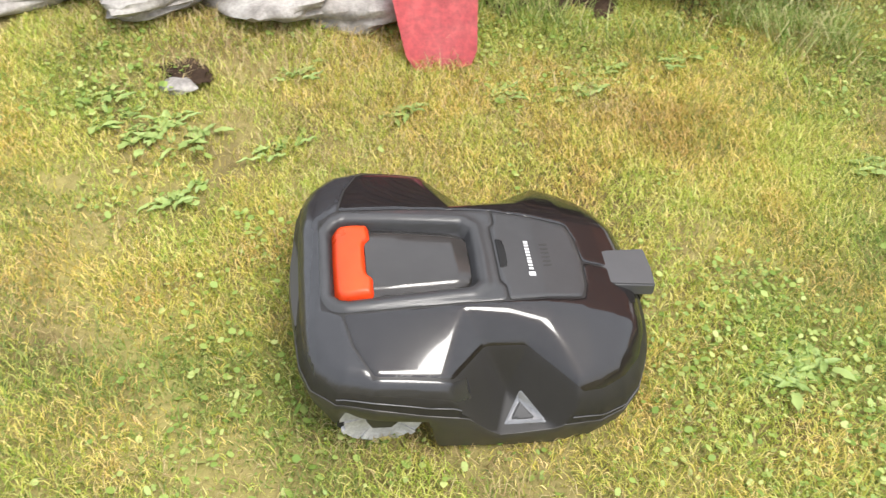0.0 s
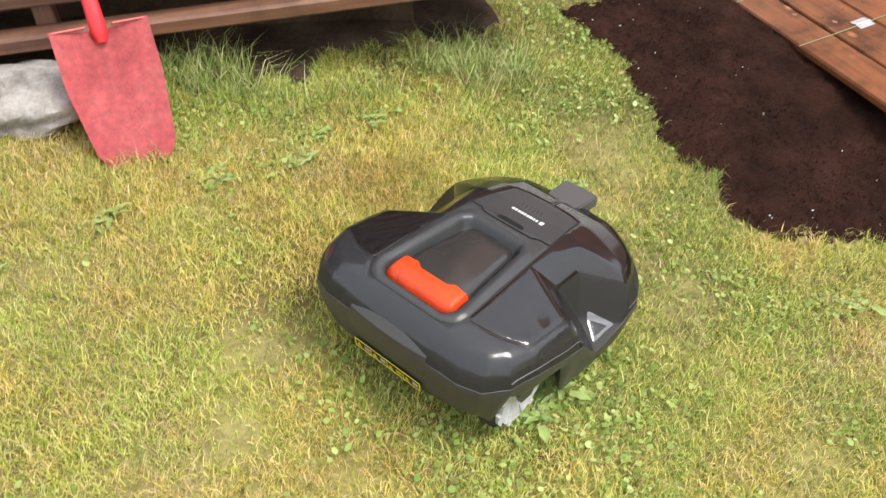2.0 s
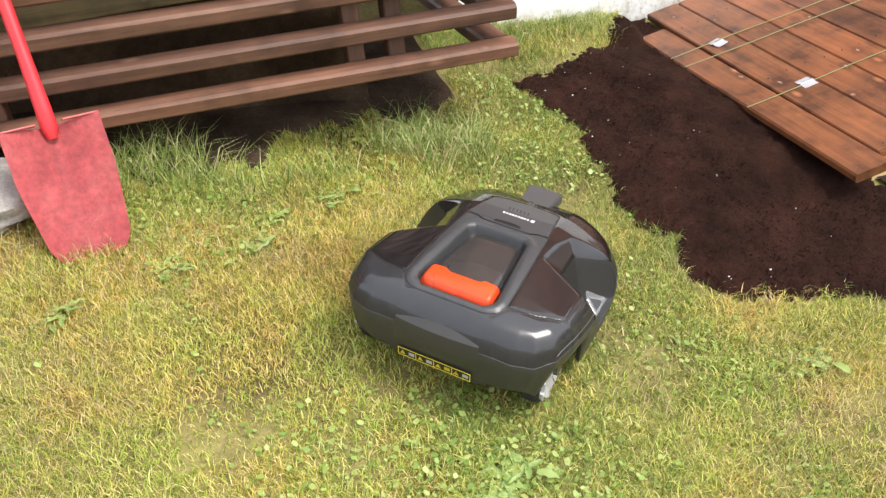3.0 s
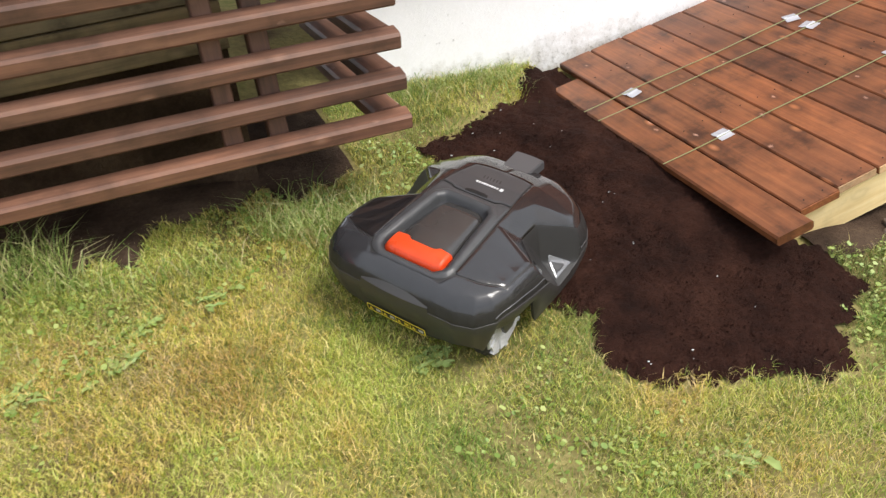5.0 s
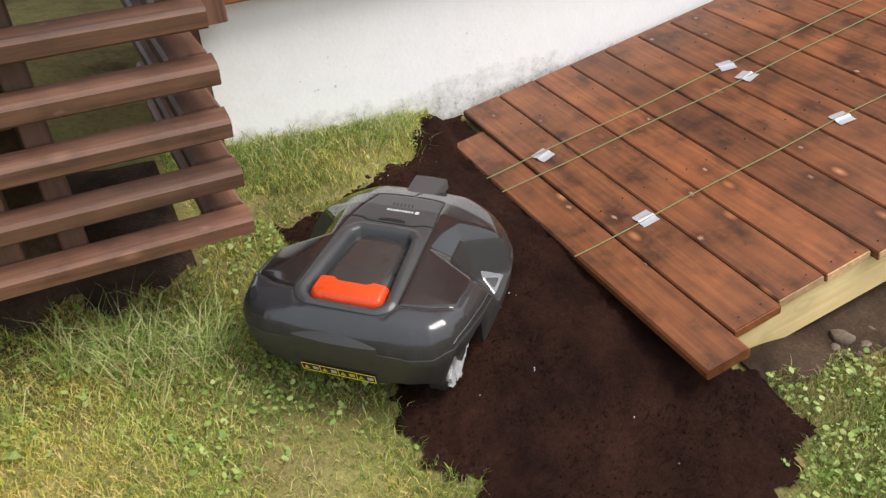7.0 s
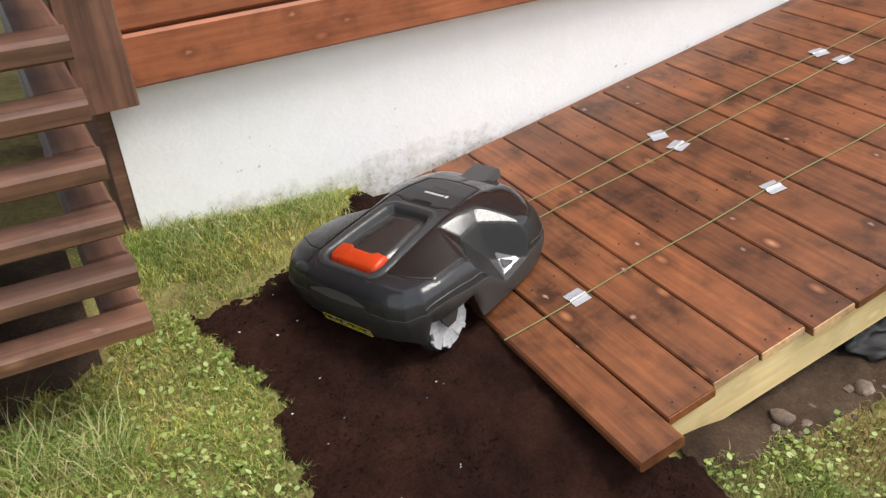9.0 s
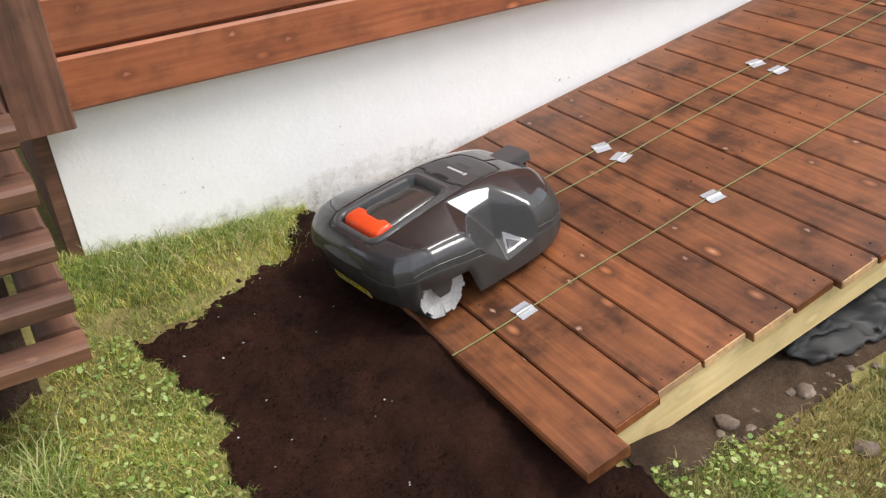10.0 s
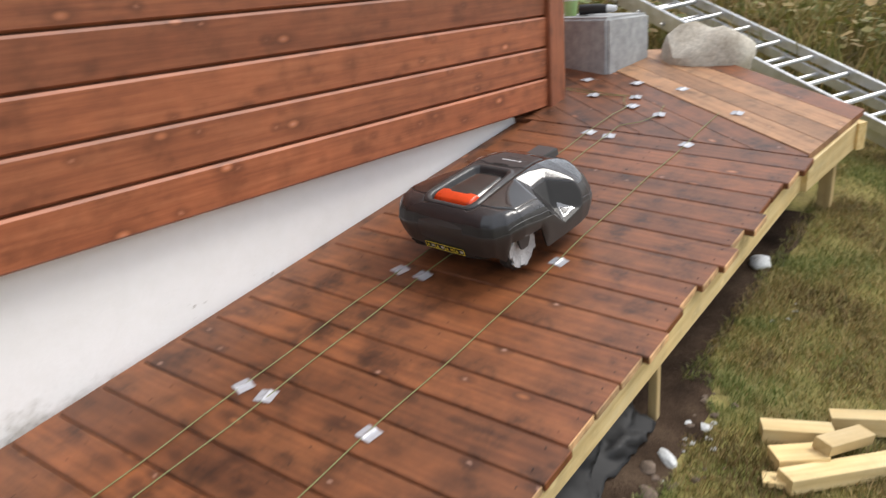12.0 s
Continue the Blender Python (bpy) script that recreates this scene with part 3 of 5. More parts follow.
def tape_mesh(seed):
    rng = random.Random(seed)
    bm = bmesh.new()
    n = 8
    w, l = 0.052, 0.056
    rows = []
    for i in range(n + 1):
        row = []
        for j in range(n + 1):
            x, y = (i / n - 0.5) * w, (j / n - 0.5) * l
            x += 0.0025 * rng.uniform(-1, 1) if j in (0, n) else 0
            y += 0.002 * rng.uniform(-1, 1) if i in (0, n) else 0
            h = 0.0045 * math.exp(-(y / 0.0065) ** 2) + 0.0006 * rng.uniform(0, 1)
            row.append(bm.verts.new((x, y, 0.0008 + h)))
        rows.append(row)
    for i in range(n):
        for j in range(n):
            bm.faces.new((rows[i][j], rows[i + 1][j], rows[i + 1][j + 1], rows[i][j + 1]))
    bmesh.ops.recalc_face_normals(bm, faces=bm.faces)
    if sum(f.normal.z for f in bm.faces) < 0:
        bmesh.ops.reverse_faces(bm, faces=bm.faces)
    bmesh.ops.solidify(bm, geom=bm.faces, thickness=0.0006)
    bmesh.ops.recalc_face_normals(bm, faces=bm.faces)
    return mesh_of("tape_patch", bm, TAPE)


TAPES = [tape_mesh(s) for s in range(4)]
TAPE_AT = [(0.204, -0.462), (0.92, -0.448), (0.92, -0.543), (1.657, -0.443), (1.66, -0.541), (2.40, -0.440), (2.407, -0.552), (3.08, -0.451), (3.07, -0.556),
           (0.252, -0.906), (0.943, -0.907), (1.946, -0.914), (3.095, -0.916), (3.78, -0.08), (3.81, -0.36), (3.56, -0.23), (3.60, -0.45), (3.47, -0.49),
           (3.79, -0.62), (3.40, -0.66), (3.54, -0.99)]
for i, (x, y) in enumerate(TAPE_AT):
    m = DECK.copy()
    m.translation = on_deck(x, y, 0.0015 if x < 3.1 else 0.0055)
    ob = share("tape_patch", TAPES[i % 4], None, m @ pose(0, 0, 0, 0, 0, random.uniform(-18, 18)))
    tagged(ob, "small crinkled silver tape patch holding the wire", "tape", group="tape patches on the ramp")


# ---------------------------------------------------------------- shovel
def shovel():
    base = new("shovel")
    tip = Vector((-2.018, -1.185, float(ground_z(-2.018, -1.185)) - 0.002))
    up = Vector((-0.075, 0.40, 0.90)).normalized()
    side = Vector((0.90, 0.37, 0.02))
    side = (side - up * side.dot(up)).normalized()
    m = Matrix((side, up.cross(side) * -1, up)).transposed().to_4x4()
    if m.determinant() < 0:
        m = Matrix((side, up.cross(side), up)).transposed().to_4x4()
    m.translation = tip
    base.matrix_world = m
    tagged(base, "red steel shovel leaning against the slats", "shovel")
    bm = bmesh.new()
    rows = []
    n, k = 14, 12
    for i in range(n + 1):
        v = i / n
        half = 0.086 + 0.030 * min(1, v * 1.6) ** 0.8
        if v < 0.10:
            half *= 0.86 + 0.14 * (v / 0.10) ** 0.6
        row = []
        for j in range(k + 1):
            u = j / k * 2 - 1
            y = 0.022 * (u * u - 0.5) + 0.03 * (v - 0.5) ** 2 - 0.012 * math.exp(-(u / 0.22) ** 2) * v
            z = 0.345 * v + (0.012 * (u * u) if v < 0.1 else 0) - (0.012 * (1 - abs(u)) if v > 0.98 else 0)
            row.append(bm.verts.new((u * half, -y, z)))
        rows.append(row)
    for i in range(n):
        for j in range(k):
            bm.faces.new((rows[i][j], rows[i][j + 1], rows[i + 1][j + 1], rows[i + 1][j]))
    bmesh.ops.solidify(bm, geom=bm.faces, thickness=0.003)
    part("blade", bm, RED, base, "scuffed red steel blade", smooth=40)
    for s in (-1, 1):
        part("foot_tread", plank(0.085, 0.022, 0.004, 0.001, None, pose(s * 0.074, -0.004, 0.343, 0, 0, 0)), RED, base)
    part("socket", tube([(0, 0.006, 0.305), (0, 0.004, 0.335), (0, 0.0, 0.38), (0, 0, 0.52)], lambda t: 0.012 + 0.008 * math.sin(math.pi * min(1, t * 1.2)) + 0.004 * t, 14), REDSHAFT, base, smooth=40)
    part("shaft", tube([(0, 0, 0.48), (0, 0.01, 0.9), (0, 0.0, 1.35)], 0.0165, 14), REDSHAFT, base, smooth=40)


shovel()


# ---------------------------------------------------------------- robot mower
WIDTHS = [(-0.279, 0.0), (-0.278, 0.11), (-0.272, 0.165), (-0.255, 0.208), (-0.215, 0.241), (-0.15, 0.257), (-0.08, 0.262), (0.0, 0.264), (0.10, 0.266), (0.18, 0.265), (0.25, 0.253),
          (0.30, 0.230), (0.335, 0.195), (0.360, 0.140), (0.374, 0.070), (0.379, 0.0)]
CREST = [(-0.279, 0.205), (-0.25, 0.216), (-0.225, 0.225), (-0.198, 0.232), (-0.10, 0.240), (0.0, 0.245), (0.08, 0.246), (0.15, 0.240), (0.22, 0.227), (0.28, 0.210), (0.32, 0.196), (0.379, 0.175)]
WELL = [(-0.219, 0.070), (-0.205, 0.086), (-0.19, 0.090), (0.018, 0.073), (0.034, 0.060), (0.036, 0.0)]


def outline(n=240):
    half = []
    xs = [r[0] for r in WIDTHS]
    for i in range(n // 2 + 1):
        c = math.cos(math.pi * i / (n // 2))
        x = (xs[0] + xs[-1]) / 2 + (xs[-1] - xs[0]) / 2 * math.copysign(abs(c) ** 0.8, c)
        half.append((x, float(np.interp(x, xs, [r[1] for r in WIDTHS]))))
    return half + [(x, -y) for x, y in half[-2:0:-1]]


OUTLINE = outline()


def mirrored(half):
    """A closed outline from its half on the left side, listed from rear to front."""
    return [(x, y) for x, y in half] + [(x, -y) for x, y in reversed(half) if y > 1e-6]


def near_line(px, py, poly):
    """Distance to a closed outline and the nearest place on it."""
    a = np.array(poly, float)
    b = np.roll(a, -1, 0)
    d = b - a
    p = np.stack([np.ravel(px), np.ravel(py)], 1)
    t = np.clip(((p[:, None] - a[None]) * d[None]).sum(2) / ((d * d).sum(1) + 1e-15)[None], 0, 1)
    q = a[None] + t[..., None] * d[None]
    dist = np.linalg.norm(p[:, None] - q, axis=2)
    k = dist.argmin(1)
    r = np.arange(len(p))
    return dist[r, k], q[r, k]


def within(px, py, poly):
    px, py = np.asarray(px, float), np.asarray(py, float)
    hit = np.zeros(px.shape, bool)
    for (ax, ay), (bx, by) in zip(poly, poly[1:] + poly[:1]):
        if ay != by:
            hit ^= ((ay > py) != (by > py)) & (px < (bx - ax) * (py - ay) / (by - ay) + ax)
    return hit


def plane_z(a, b, c):
    n = (Vector(b) - Vector(a)).cross(Vector(c) - Vector(a))
    return lambda x, y: a[2] - (n.x * (x - a[0]) + n.y * (y - a[1])) / n.z


def soft_min(a, b, k):
    h = np.clip(0.5 + 0.5 * (b - a) / k, 0, 1)
    return b * (1 - h) + a * h - k * h * (1 - h)


# the scoop in each flank: its brink, its foot and three slanting faces over a small sill
BRINK_A, BRINK_B, BRINK_C, BRINK_D = (-0.027, 0.228, 0.200), (0.036, 0.162, 0.200), (0.108, 0.164, 0.204), (0.198, 0.234, 0.172)
FOOT_IN, FOOT_REAR, FOOT_FRONT = (0.100, 0.202, 0.122), (0.066, 0.254, 0.088), (0.156, 0.258, 0.098)
SILL = plane_z(FOOT_IN, FOOT_REAR, FOOT_FRONT)
FACES = ((plane_z(BRINK_A, BRINK_B, FOOT_REAR), BRINK_A, BRINK_B, 0.75), (plane_z(BRINK_B, BRINK_C, FOOT_IN), BRINK_B, BRINK_C, 1.0), (plane_z(BRINK_C, BRINK_D, FOOT_FRONT), BRINK_C, BRINK_D, 0.8))


def cover_z(x, y):
    """Upper surface of the cover; arrays or numbers."""
    shape = np.shape(x)
    x, y = np.ravel(np.asarray(x, float)), np.ravel(np.asarray(y, float))
    ay = np.abs(y)
    z = np.interp(x, [r[0] for r in CREST], [r[1] for r in CREST])
    fall = np.interp(x, [-0.25, -0.15, -0.03, 0.08, 0.195, 0.30], [0.020, 0.018, 0.036, 0.050, 0.052, 0.050])
    z = z - fall * np.clip((ay - 0.10) / 0.125, 0, 1.3) ** 1.4
    # rolled-over edge all round
    e, _ = near_line(x, y, OUTLINE)
    roll = np.interp(x, [-0.25, 0.15, 0.30], [0.040, 0.044, 0.062])
    r = np.clip(1 - e / roll, 0, 1)
    z = z - np.interp(x, [-0.25, 0.1, 0.30], [0.052, 0.056, 0.066]) * (1 - np.sqrt(np.clip(1 - r * r, 0, 1)))
    niche = SILL(x, ay)
    for steep, a, b, slope in FACES:
        d = Vector((b[0] - a[0], b[1] - a[1]))
        ln = d.length
        away = (d.y / ln, -d.x / ln)
        s = ((x - a[0]) * d.x + (ay - a[1]) * d.y) / ln ** 2
        out = (x - a[0]) * away[0] + (ay - a[1]) * away[1]
        out = np.where(out * 0 + away[1] > 0, -out, out)
        bevel = a[2] + (b[2] - a[2]) * s + slope * out
        niche = np.maximum(niche, soft_min(steep(x, ay), bevel, 0.004))
    z = soft_min(z, niche, 0.005)
    # the well for button and lid
    well = mirrored(WELL)
    e, _ = near_line(x, y, well)
    e = np.where(within(x, y, well), e, -e)
    z = z - 0.024 * smooth_step(-0.002, 0.014, e)
    z = z + 0.004 * np.exp(-((e + 0.012) / 0.008) ** 2)
    return z.reshape(shape)


def rounded(poly, r=0.008, n=4):
    """The outline with its corners eased."""
    out = []
    for i, p in enumerate(poly):
        p, a, b = Vector(p), Vector(poly[i - 1]), Vector(poly[(i + 1) % len(poly)])
        k = min(r, (a - p).length * 0.45, (b - p).length * 0.45)
        s, e = p + (a - p).normalized() * k, p + (b - p).normalized() * k
        for j in range(n + 1):
            t = j / n
            q = s * (1 - t) ** 2 + p * 2 * t * (1 - t) + e * t * t
            out.append((q.x, q.y))
    return out


def panel(poly, lift, thick, step=0.0045, height=cover_z, edge=0.0014):
    """A moulded panel that lies on the cover inside a plan outline."""
    xs, ys = [p[0] for p in poly], [p[1] for p in poly]
    X, Y = np.meshgrid(np.arange(min(xs), max(xs) + step, step), np.arange(min(ys), max(ys) + step, step), indexing="ij")
    mid = within(X[:-1, :-1] + step / 2, Y[:-1, :-1] + step / 2, poly)
    faces, used = [], {}
    for i, j in np.argwhere(mid):
        faces.append(tuple(used.setdefault((i + a, j + b), len(used)) for a, b in ((0, 0), (1, 0), (1, 1), (0, 1))))
    px, py = np.array([X[k] for k in used]), np.array([Y[k] for k in used])
    bm = bmesh.new()
    vs = [bm.verts.new((a, b, 0)) for a, b in zip(px, py)]
    for f in faces:
        bm.faces.new([vs[i] for i in f])
    rim = [i for i, v in enumerate(vs) if v.is_boundary]
    _, q = near_line(px[rim], py[rim], poly)
    px[rim], py[rim] = q[:, 0], q[:, 1]
    z = height(px, py) + lift
    z[rim] -= edge
    for v, a, b, c in zip(vs, px, py, z):
        v.co = (a, b, c)
    bmesh.ops.solidify(bm, geom=bm.faces, thickness=thick)
    return bm


def prism(points, z0, z1, bm=None, inset=0.0):
    bm = bm or bmesh.new()
    cx, cy = sum(p[0] for p in points) / len(points), sum(p[1] for p in points) / len(points)
    low = [bm.verts.new((x, y, z0)) for x, y in points]
    top = [bm.verts.new((x + (cx - x) * inset, y + (cy - y) * inset, z1)) for x, y in points]
    bm.faces.new(top), bm.faces.new(low[::-1])
    n = len(points)
    for k in range(n):
        bm.faces.new((low[k], low[(k + 1) % n], top[(k + 1) % n], top[k]))
    bmesh.ops.recalc_face_normals(bm, faces=bm.faces)
    return bm


def skirt_low(x, y):
    z = 0.030 + 0.040 * smooth_step(-0.2, -0.262, x)
    arch = smooth_step(-0.232, -0.205, x) * (1 - smooth_step(-0.065, -0.030, x)) * smooth_step(0.12, 0.18, abs(y))
    return float(z + arch * 0.086)


def robot_mower():
    base = new("robot_mower")
    tagged(base, "dark grey robotic lawn mower with orange stop button", "robot mower")
    part("cover", panel(OUTLINE, 0.0, 0.004, 0.0045, edge=0.0), SHELL, base, "matte dark grey plastic cover", smooth=38)
    # skirt below the cover's edge, with the wheel arches cut out of it
    bm = bmesh.new()
    rings = []
    brim = cover_z(np.array([p[0] for p in OUTLINE]) * 0.999, np.array([p[1] for p in OUTLINE]) * 0.999)
    for s_tail, s_side, part_of in ((0.90, 0.93, -0.1), (0.925, 0.968, 0.0), (0.965, 0.990, 0.35), (0.995, 1.003, 0.75), (1.003, 1.004, 0.93), (1.0, 1.0, 1.0), (0.985, 0.985, 1.02)):
        row = []
        for (x, y), top in zip(OUTLINE, brim):
            low = skirt_low(x, y)
            top = max(top, low + 0.012)
            s = s_side + (s_tail - s_side) * float(smooth_step(-0.17, -0.24, x))
            row.append(bm.verts.new(((x - 0.02) * s + 0.02, y * s, low + (top - low) * part_of + (0.016 if part_of < 0 else 0))))
        rings.append(row)
    n = len(OUTLINE)
    for a, b in zip(rings, rings[1:]):
        for k in range(n):
            bm.faces.new((a[k], b[k], b[(k + 1) % n], a[(k + 1) % n]))
    bmesh.ops.recalc_face_normals(bm, faces=bm.faces)
    bmesh.ops.solidify(bm, geom=bm.faces, thickness=0.003)
    part("skirt", bm, SHELL, base, "matte dark grey side skirt", smooth=40)
    part("chassis", prism([(x * 0.86, y * 0.66) for x, y in OUTLINE[::6]], 0.045, 0.12), DARK, base)
    # satin shell round the tail
    tail = mirrored([(-0.236, 0.0), (-0.236, 0.098), (-0.203, 0.1175), (-0.189, 0.172), (-0.158, 0.2295), (-0.03, 0.2315), (0.0, 0.214), (0.010, 0.236), (-0.02, 0.252), (-0.15, 0.2475), (-0.212, 0.2325), (-0.248, 0.200), (-0.264, 0.155), (-0.270, 0.09), (-0.271, 0.0)])
    part("tail_shell", panel(tail, 0.0016, 0.003), GREYGLOSS, base, "satin graphite tail shell", smooth=40)
    # glossy panel down each flank, folding into the scoop
    for s in (1, -1):
        flank = [(-0.199, 0.1155), (-0.10, 0.1135), (0.079, 0.1035), (0.224, 0.0865), (0.237, 0.050), (0.240, 0.002), (0.338, 0.002), (0.345, 0.06), (0.340, 0.12), (0.322, 0.168), (0.285, 0.205), (0.240, 0.228), (0.200, 0.236),
                 (0.108, 0.164), (0.036, 0.162), (-0.027, 0.227), (-0.155, 0.226), (-0.185, 0.172)]
        poly = rounded([(x, y * s) for x, y in flank], 0.007, 3)
        part("flank_panel", panel(poly, 0.0024, 0.003, 0.004), GLOSS, base, "glossy black flank panel", smooth=45)
        # sill at the scoop's foot, the sky's reflection put into its pale colour
        sill = [(0.103, 0.207), (0.150, 0.2545), (0.074, 0.2515)]
        rim = part("sill", panel(rounded([(x, y * s) for x, y in sill], 0.004, 2), 0.0020, 0.003, 0.003), SKYSILL, base, "triangular side sill coloured pale for the sky's reflection", smooth=40)
        inner = [(0.1025, 0.2185), (0.131, 0.2485), (0.085, 0.2465)]
        part("sill_inset", panel([(x, y * s) for x, y in inner], 0.0032, 0.002, 0.003), HOOD, rim)
        # raised seam lines along the side
        for pts in ([(-0.214, 0.2385), (-0.15, 0.2535), (-0.07, 0.2585), (-0.01, 0.2585)], [(0.19, 0.260), (0.25, 0.2505), (0.30, 0.228), (0.335, 0.193)]):
            bm = bmesh.new()
            xs = np.linspace(0, 1, 14)
            line = [(float(np.interp(t, np.linspace(0, 1, len(pts)), [p[0] for p in pts])), float(np.interp(t, np.linspace(0, 1, len(pts)), [p[1] for p in pts]))) for t in xs]
            tube([(x, y * s, float(cover_z(x, y)) + 0.0004) for x, y in line], 0.0013, 6, bm)
            part("side_seam", bm, HOOD, base, smooth=60)
    # grey frame with the well in it, and the hood panel ahead of it
    ring = rounded(mirrored([(-0.236, 0.0), (-0.236, 0.078), (-0.222, 0.105), (-0.199, 0.1135), (0.077, 0.1015), (0.077, 0.072), (0.068, 0.064), (0.068, 0.0)]), 0.010, 3)
    part("well_frame", panel(ring, 0.0032, 0.003, 0.0035), HOOD, base, "grey rounded frame round the lid", smooth=50)
    bonnet = rounded(mirrored([(0.0715, 0.0), (0.0715, 0.061), (0.081, 0.070), (0.081, 0.1005), (0.218, 0.0835), (0.229, 0.060), (0.2365, 0.0)]), 0.006, 3)
    hood = part("hood_panel", panel(bonnet, 0.0036, 0.004, 0.004), HOOD, base, "grey hood panel", smooth=40)
    slot = rounded(mirrored([(0.074, 0.0), (0.074, 0.036), (0.090, 0.031), (0.092, 0.0)]), 0.003, 2)
    part("grip_slot", panel(slot, 0.0044, 0.002, 0.003), BLACKPRINT, hood)
    # lid and orange button fill the well
    def lid_z(x, y):
        return np.interp(x, [-0.16, -0.10, 0.0, 0.03], [0.236, 0.240, 0.240, 0.234]) - 1.0 * y * y - 0.010 * smooth_step(0.058, 0.080, np.abs(y) + 0.09 * np.maximum(0, x + 0.12))

    lid = rounded(mirrored([(-0.160, 0.0), (-0.160, 0.082), (0.012, 0.067), (0.027, 0.054), (0.029, 0.0)]), 0.008, 3)
    part("lid", panel(lid, 0.0, 0.010, 0.0035, lid_z, 0.004), LIDGLOSS, base, "glossy dark smoked lid", smooth=45)

    def button_z(x, y):
        e, _ = near_line(x, y, key)
        return 0.243 - 0.35 * y * y - 5.5 * np.minimum(0, x + 0.165) ** 2 - 0.014 * (1 - smooth_step(-0.004, 0.010, e))

    key = rounded(mirrored([(-0.2135, 0.0), (-0.212, 0.068), (-0.202, 0.0825), (-0.147, 0.080), (-0.143, 0.042), (-0.155, 0.032), (-0.155, 0.0)]), 0.007, 3)
    part("stop_button", panel(key, 0.0, 0.012, 0.003, button_z, 0.003), ORANGE, base, "orange stop button", smooth=50)
    # rear bumper panel with its warning strip on the tucked-in lower half
    bm = bmesh.new()
    rows = []
    for i in range(15):
        u = -1 + 2 * i / 14
        row = []
        for x, z, half in ((-0.240, 0.048, 0.112), (-0.256, 0.058, 0.112), (-0.2645, 0.094, 0.108), (-0.2780, 0.112, 0.104), (-0.2870, 0.150, 0.098), (-0.2850, 0.172, 0.094), (-0.268, 0.191, 0.090)):
            y = u * half
            row.append(bm.verts.new((x + 0.85 * y * y, y, z - 0.10 * y * y)))
        rows.append(row)
    for p, q in zip(rows, rows[1:]):
        for k in range(6):
            bm.faces.new((p[k], p[k + 1], q[k + 1], q[k]))
    bmesh.ops.recalc_face_normals(bm, faces=bm.faces)
    bmesh.ops.solidify(bm, geom=bm.faces, thickness=0.004)
    bumper = part("rear_bumper", bm, SHELL, base, "matte grey rear bumper", smooth=35)
    strip = pose(-0.2648, 0, 0.0785, 0, -15, 0)
    part("warning_strip", plank(0.168, 0.0235, 0.002, 0.0005, m=strip @ pose(0, 0, 0, 90, 0, -90)), BLACKPRINT, bumper, "black strip with yellow warning signs")
    edge = bmesh.new()
    for z in (-0.0117, 0.0117):
        plank(0.168, 0.0016, 0.0012, 0.0002, edge, strip @ pose(-0.0012, 0, z, 90, 0, -90))
    for y in (-0.0835, -0.042, 0.0, 0.042, 0.0835):
        plank(0.0016, 0.0235, 0.0012, 0.0002, edge, strip @ pose(-0.0012, y, 0, 90, 0, -90))
    part("strip_border", edge, YELLOW, bumper)
    for i in range(8):
        y = 0.073 - 0.0208 * i
        bm = bmesh.new()
        w = 0.0066
        shape = [(-w, -w), (w, -w), (0, w)] if i % 2 == 0 else [(-w, -w * 0.8), (w, -w * 0.8), (w, w * 0.8), (-w, w * 0.8)]
        vs = [bm.verts.new(strip @ Vector((-0.0016, y + a, b))) for a, b in shape]
        bm.faces.new(vs)
        bmesh.ops.solidify(bm, geom=bm.faces, thickness=0.0008)
        part("warning_sign", bm, YELLOW if i in (0, 2, 4, 5, 6) else PALEMARK, bumper)
    # raised sensor visor on the nose
    bm = prism([(0.238, -0.026), (0.295, -0.043), (0.378, -0.0465), (0.381, 0), (0.378, 0.0465), (0.295, 0.043), (0.238, 0.026)], 0.180, 0.209, None, 0.05)
    bmesh.ops.bevel(bm, geom=list(bm.edges), offset=0.003, segments=2, affect="EDGES")
    visor = part("front_visor", bm, HOOD, base, "grey front sensor visor", None, 35)
    part("visor_foot", prism([(0.25, -0.028), (0.362, -0.040), (0.368, 0), (0.362, 0.040), (0.25, 0.028)], 0.150, 0.1805), GLOSS, visor)
    # maker's mark and badge, as plain bars
    bm = bmesh.new()
    for i in range(9):
        plank(0.008, 0.0045 if i % 3 else 0.006, 0.001, 0.0002, bm, pose(0.132, 0.028 - 0.0075 * i, float(cover_z(0.132, 0)) + 0.0040, 0, 3, 0))
    plank(0.012, 0.009, 0.001, 0.0002, bm, pose(0.132, -0.044, float(cover_z(0.132, 0.04)) + 0.0040, 0, 3, 0))
    part("maker_mark", bm, PALEMARK, hood, "pale printed mark")
    bm = bmesh.new()
    for i in range(6):
        plank(0.016, 0.004, 0.0008, 0.0002, bm, pose(0.165, 0.026 - 0.0095 * i, float(cover_z(0.165, 0)) + 0.0040, 0, 5, 12))
    part("model_mark", bm, SHELL, hood)
    # wheels
    for s in (1, -1):
        wheel = new("wheel", None)
        wheel.empty_display_size = 0.05
        wheel.parent = base
        wheel.matrix_basis = pose(-0.132, 0.196 * s, 0.072)
        bm = bmesh.new()
        prof = [(-0.022, 0.060), (-0.022, 0.074), (-0.015, 0.079), (0.015, 0.079), (0.022, 0.074), (0.022, 0.060)]
        segs = 40
        rr = []
        for k in range(segs):
            a = 6.2832 * k / segs
            lug = 0.0035 if k % 2 else -0.001
            rr.append([bm.verts.new(((r + (lug if r > 0.077 else 0)) * math.cos(a), y, (r + (lug if r > 0.077 else 0)) * math.sin(a))) for y, r in prof])
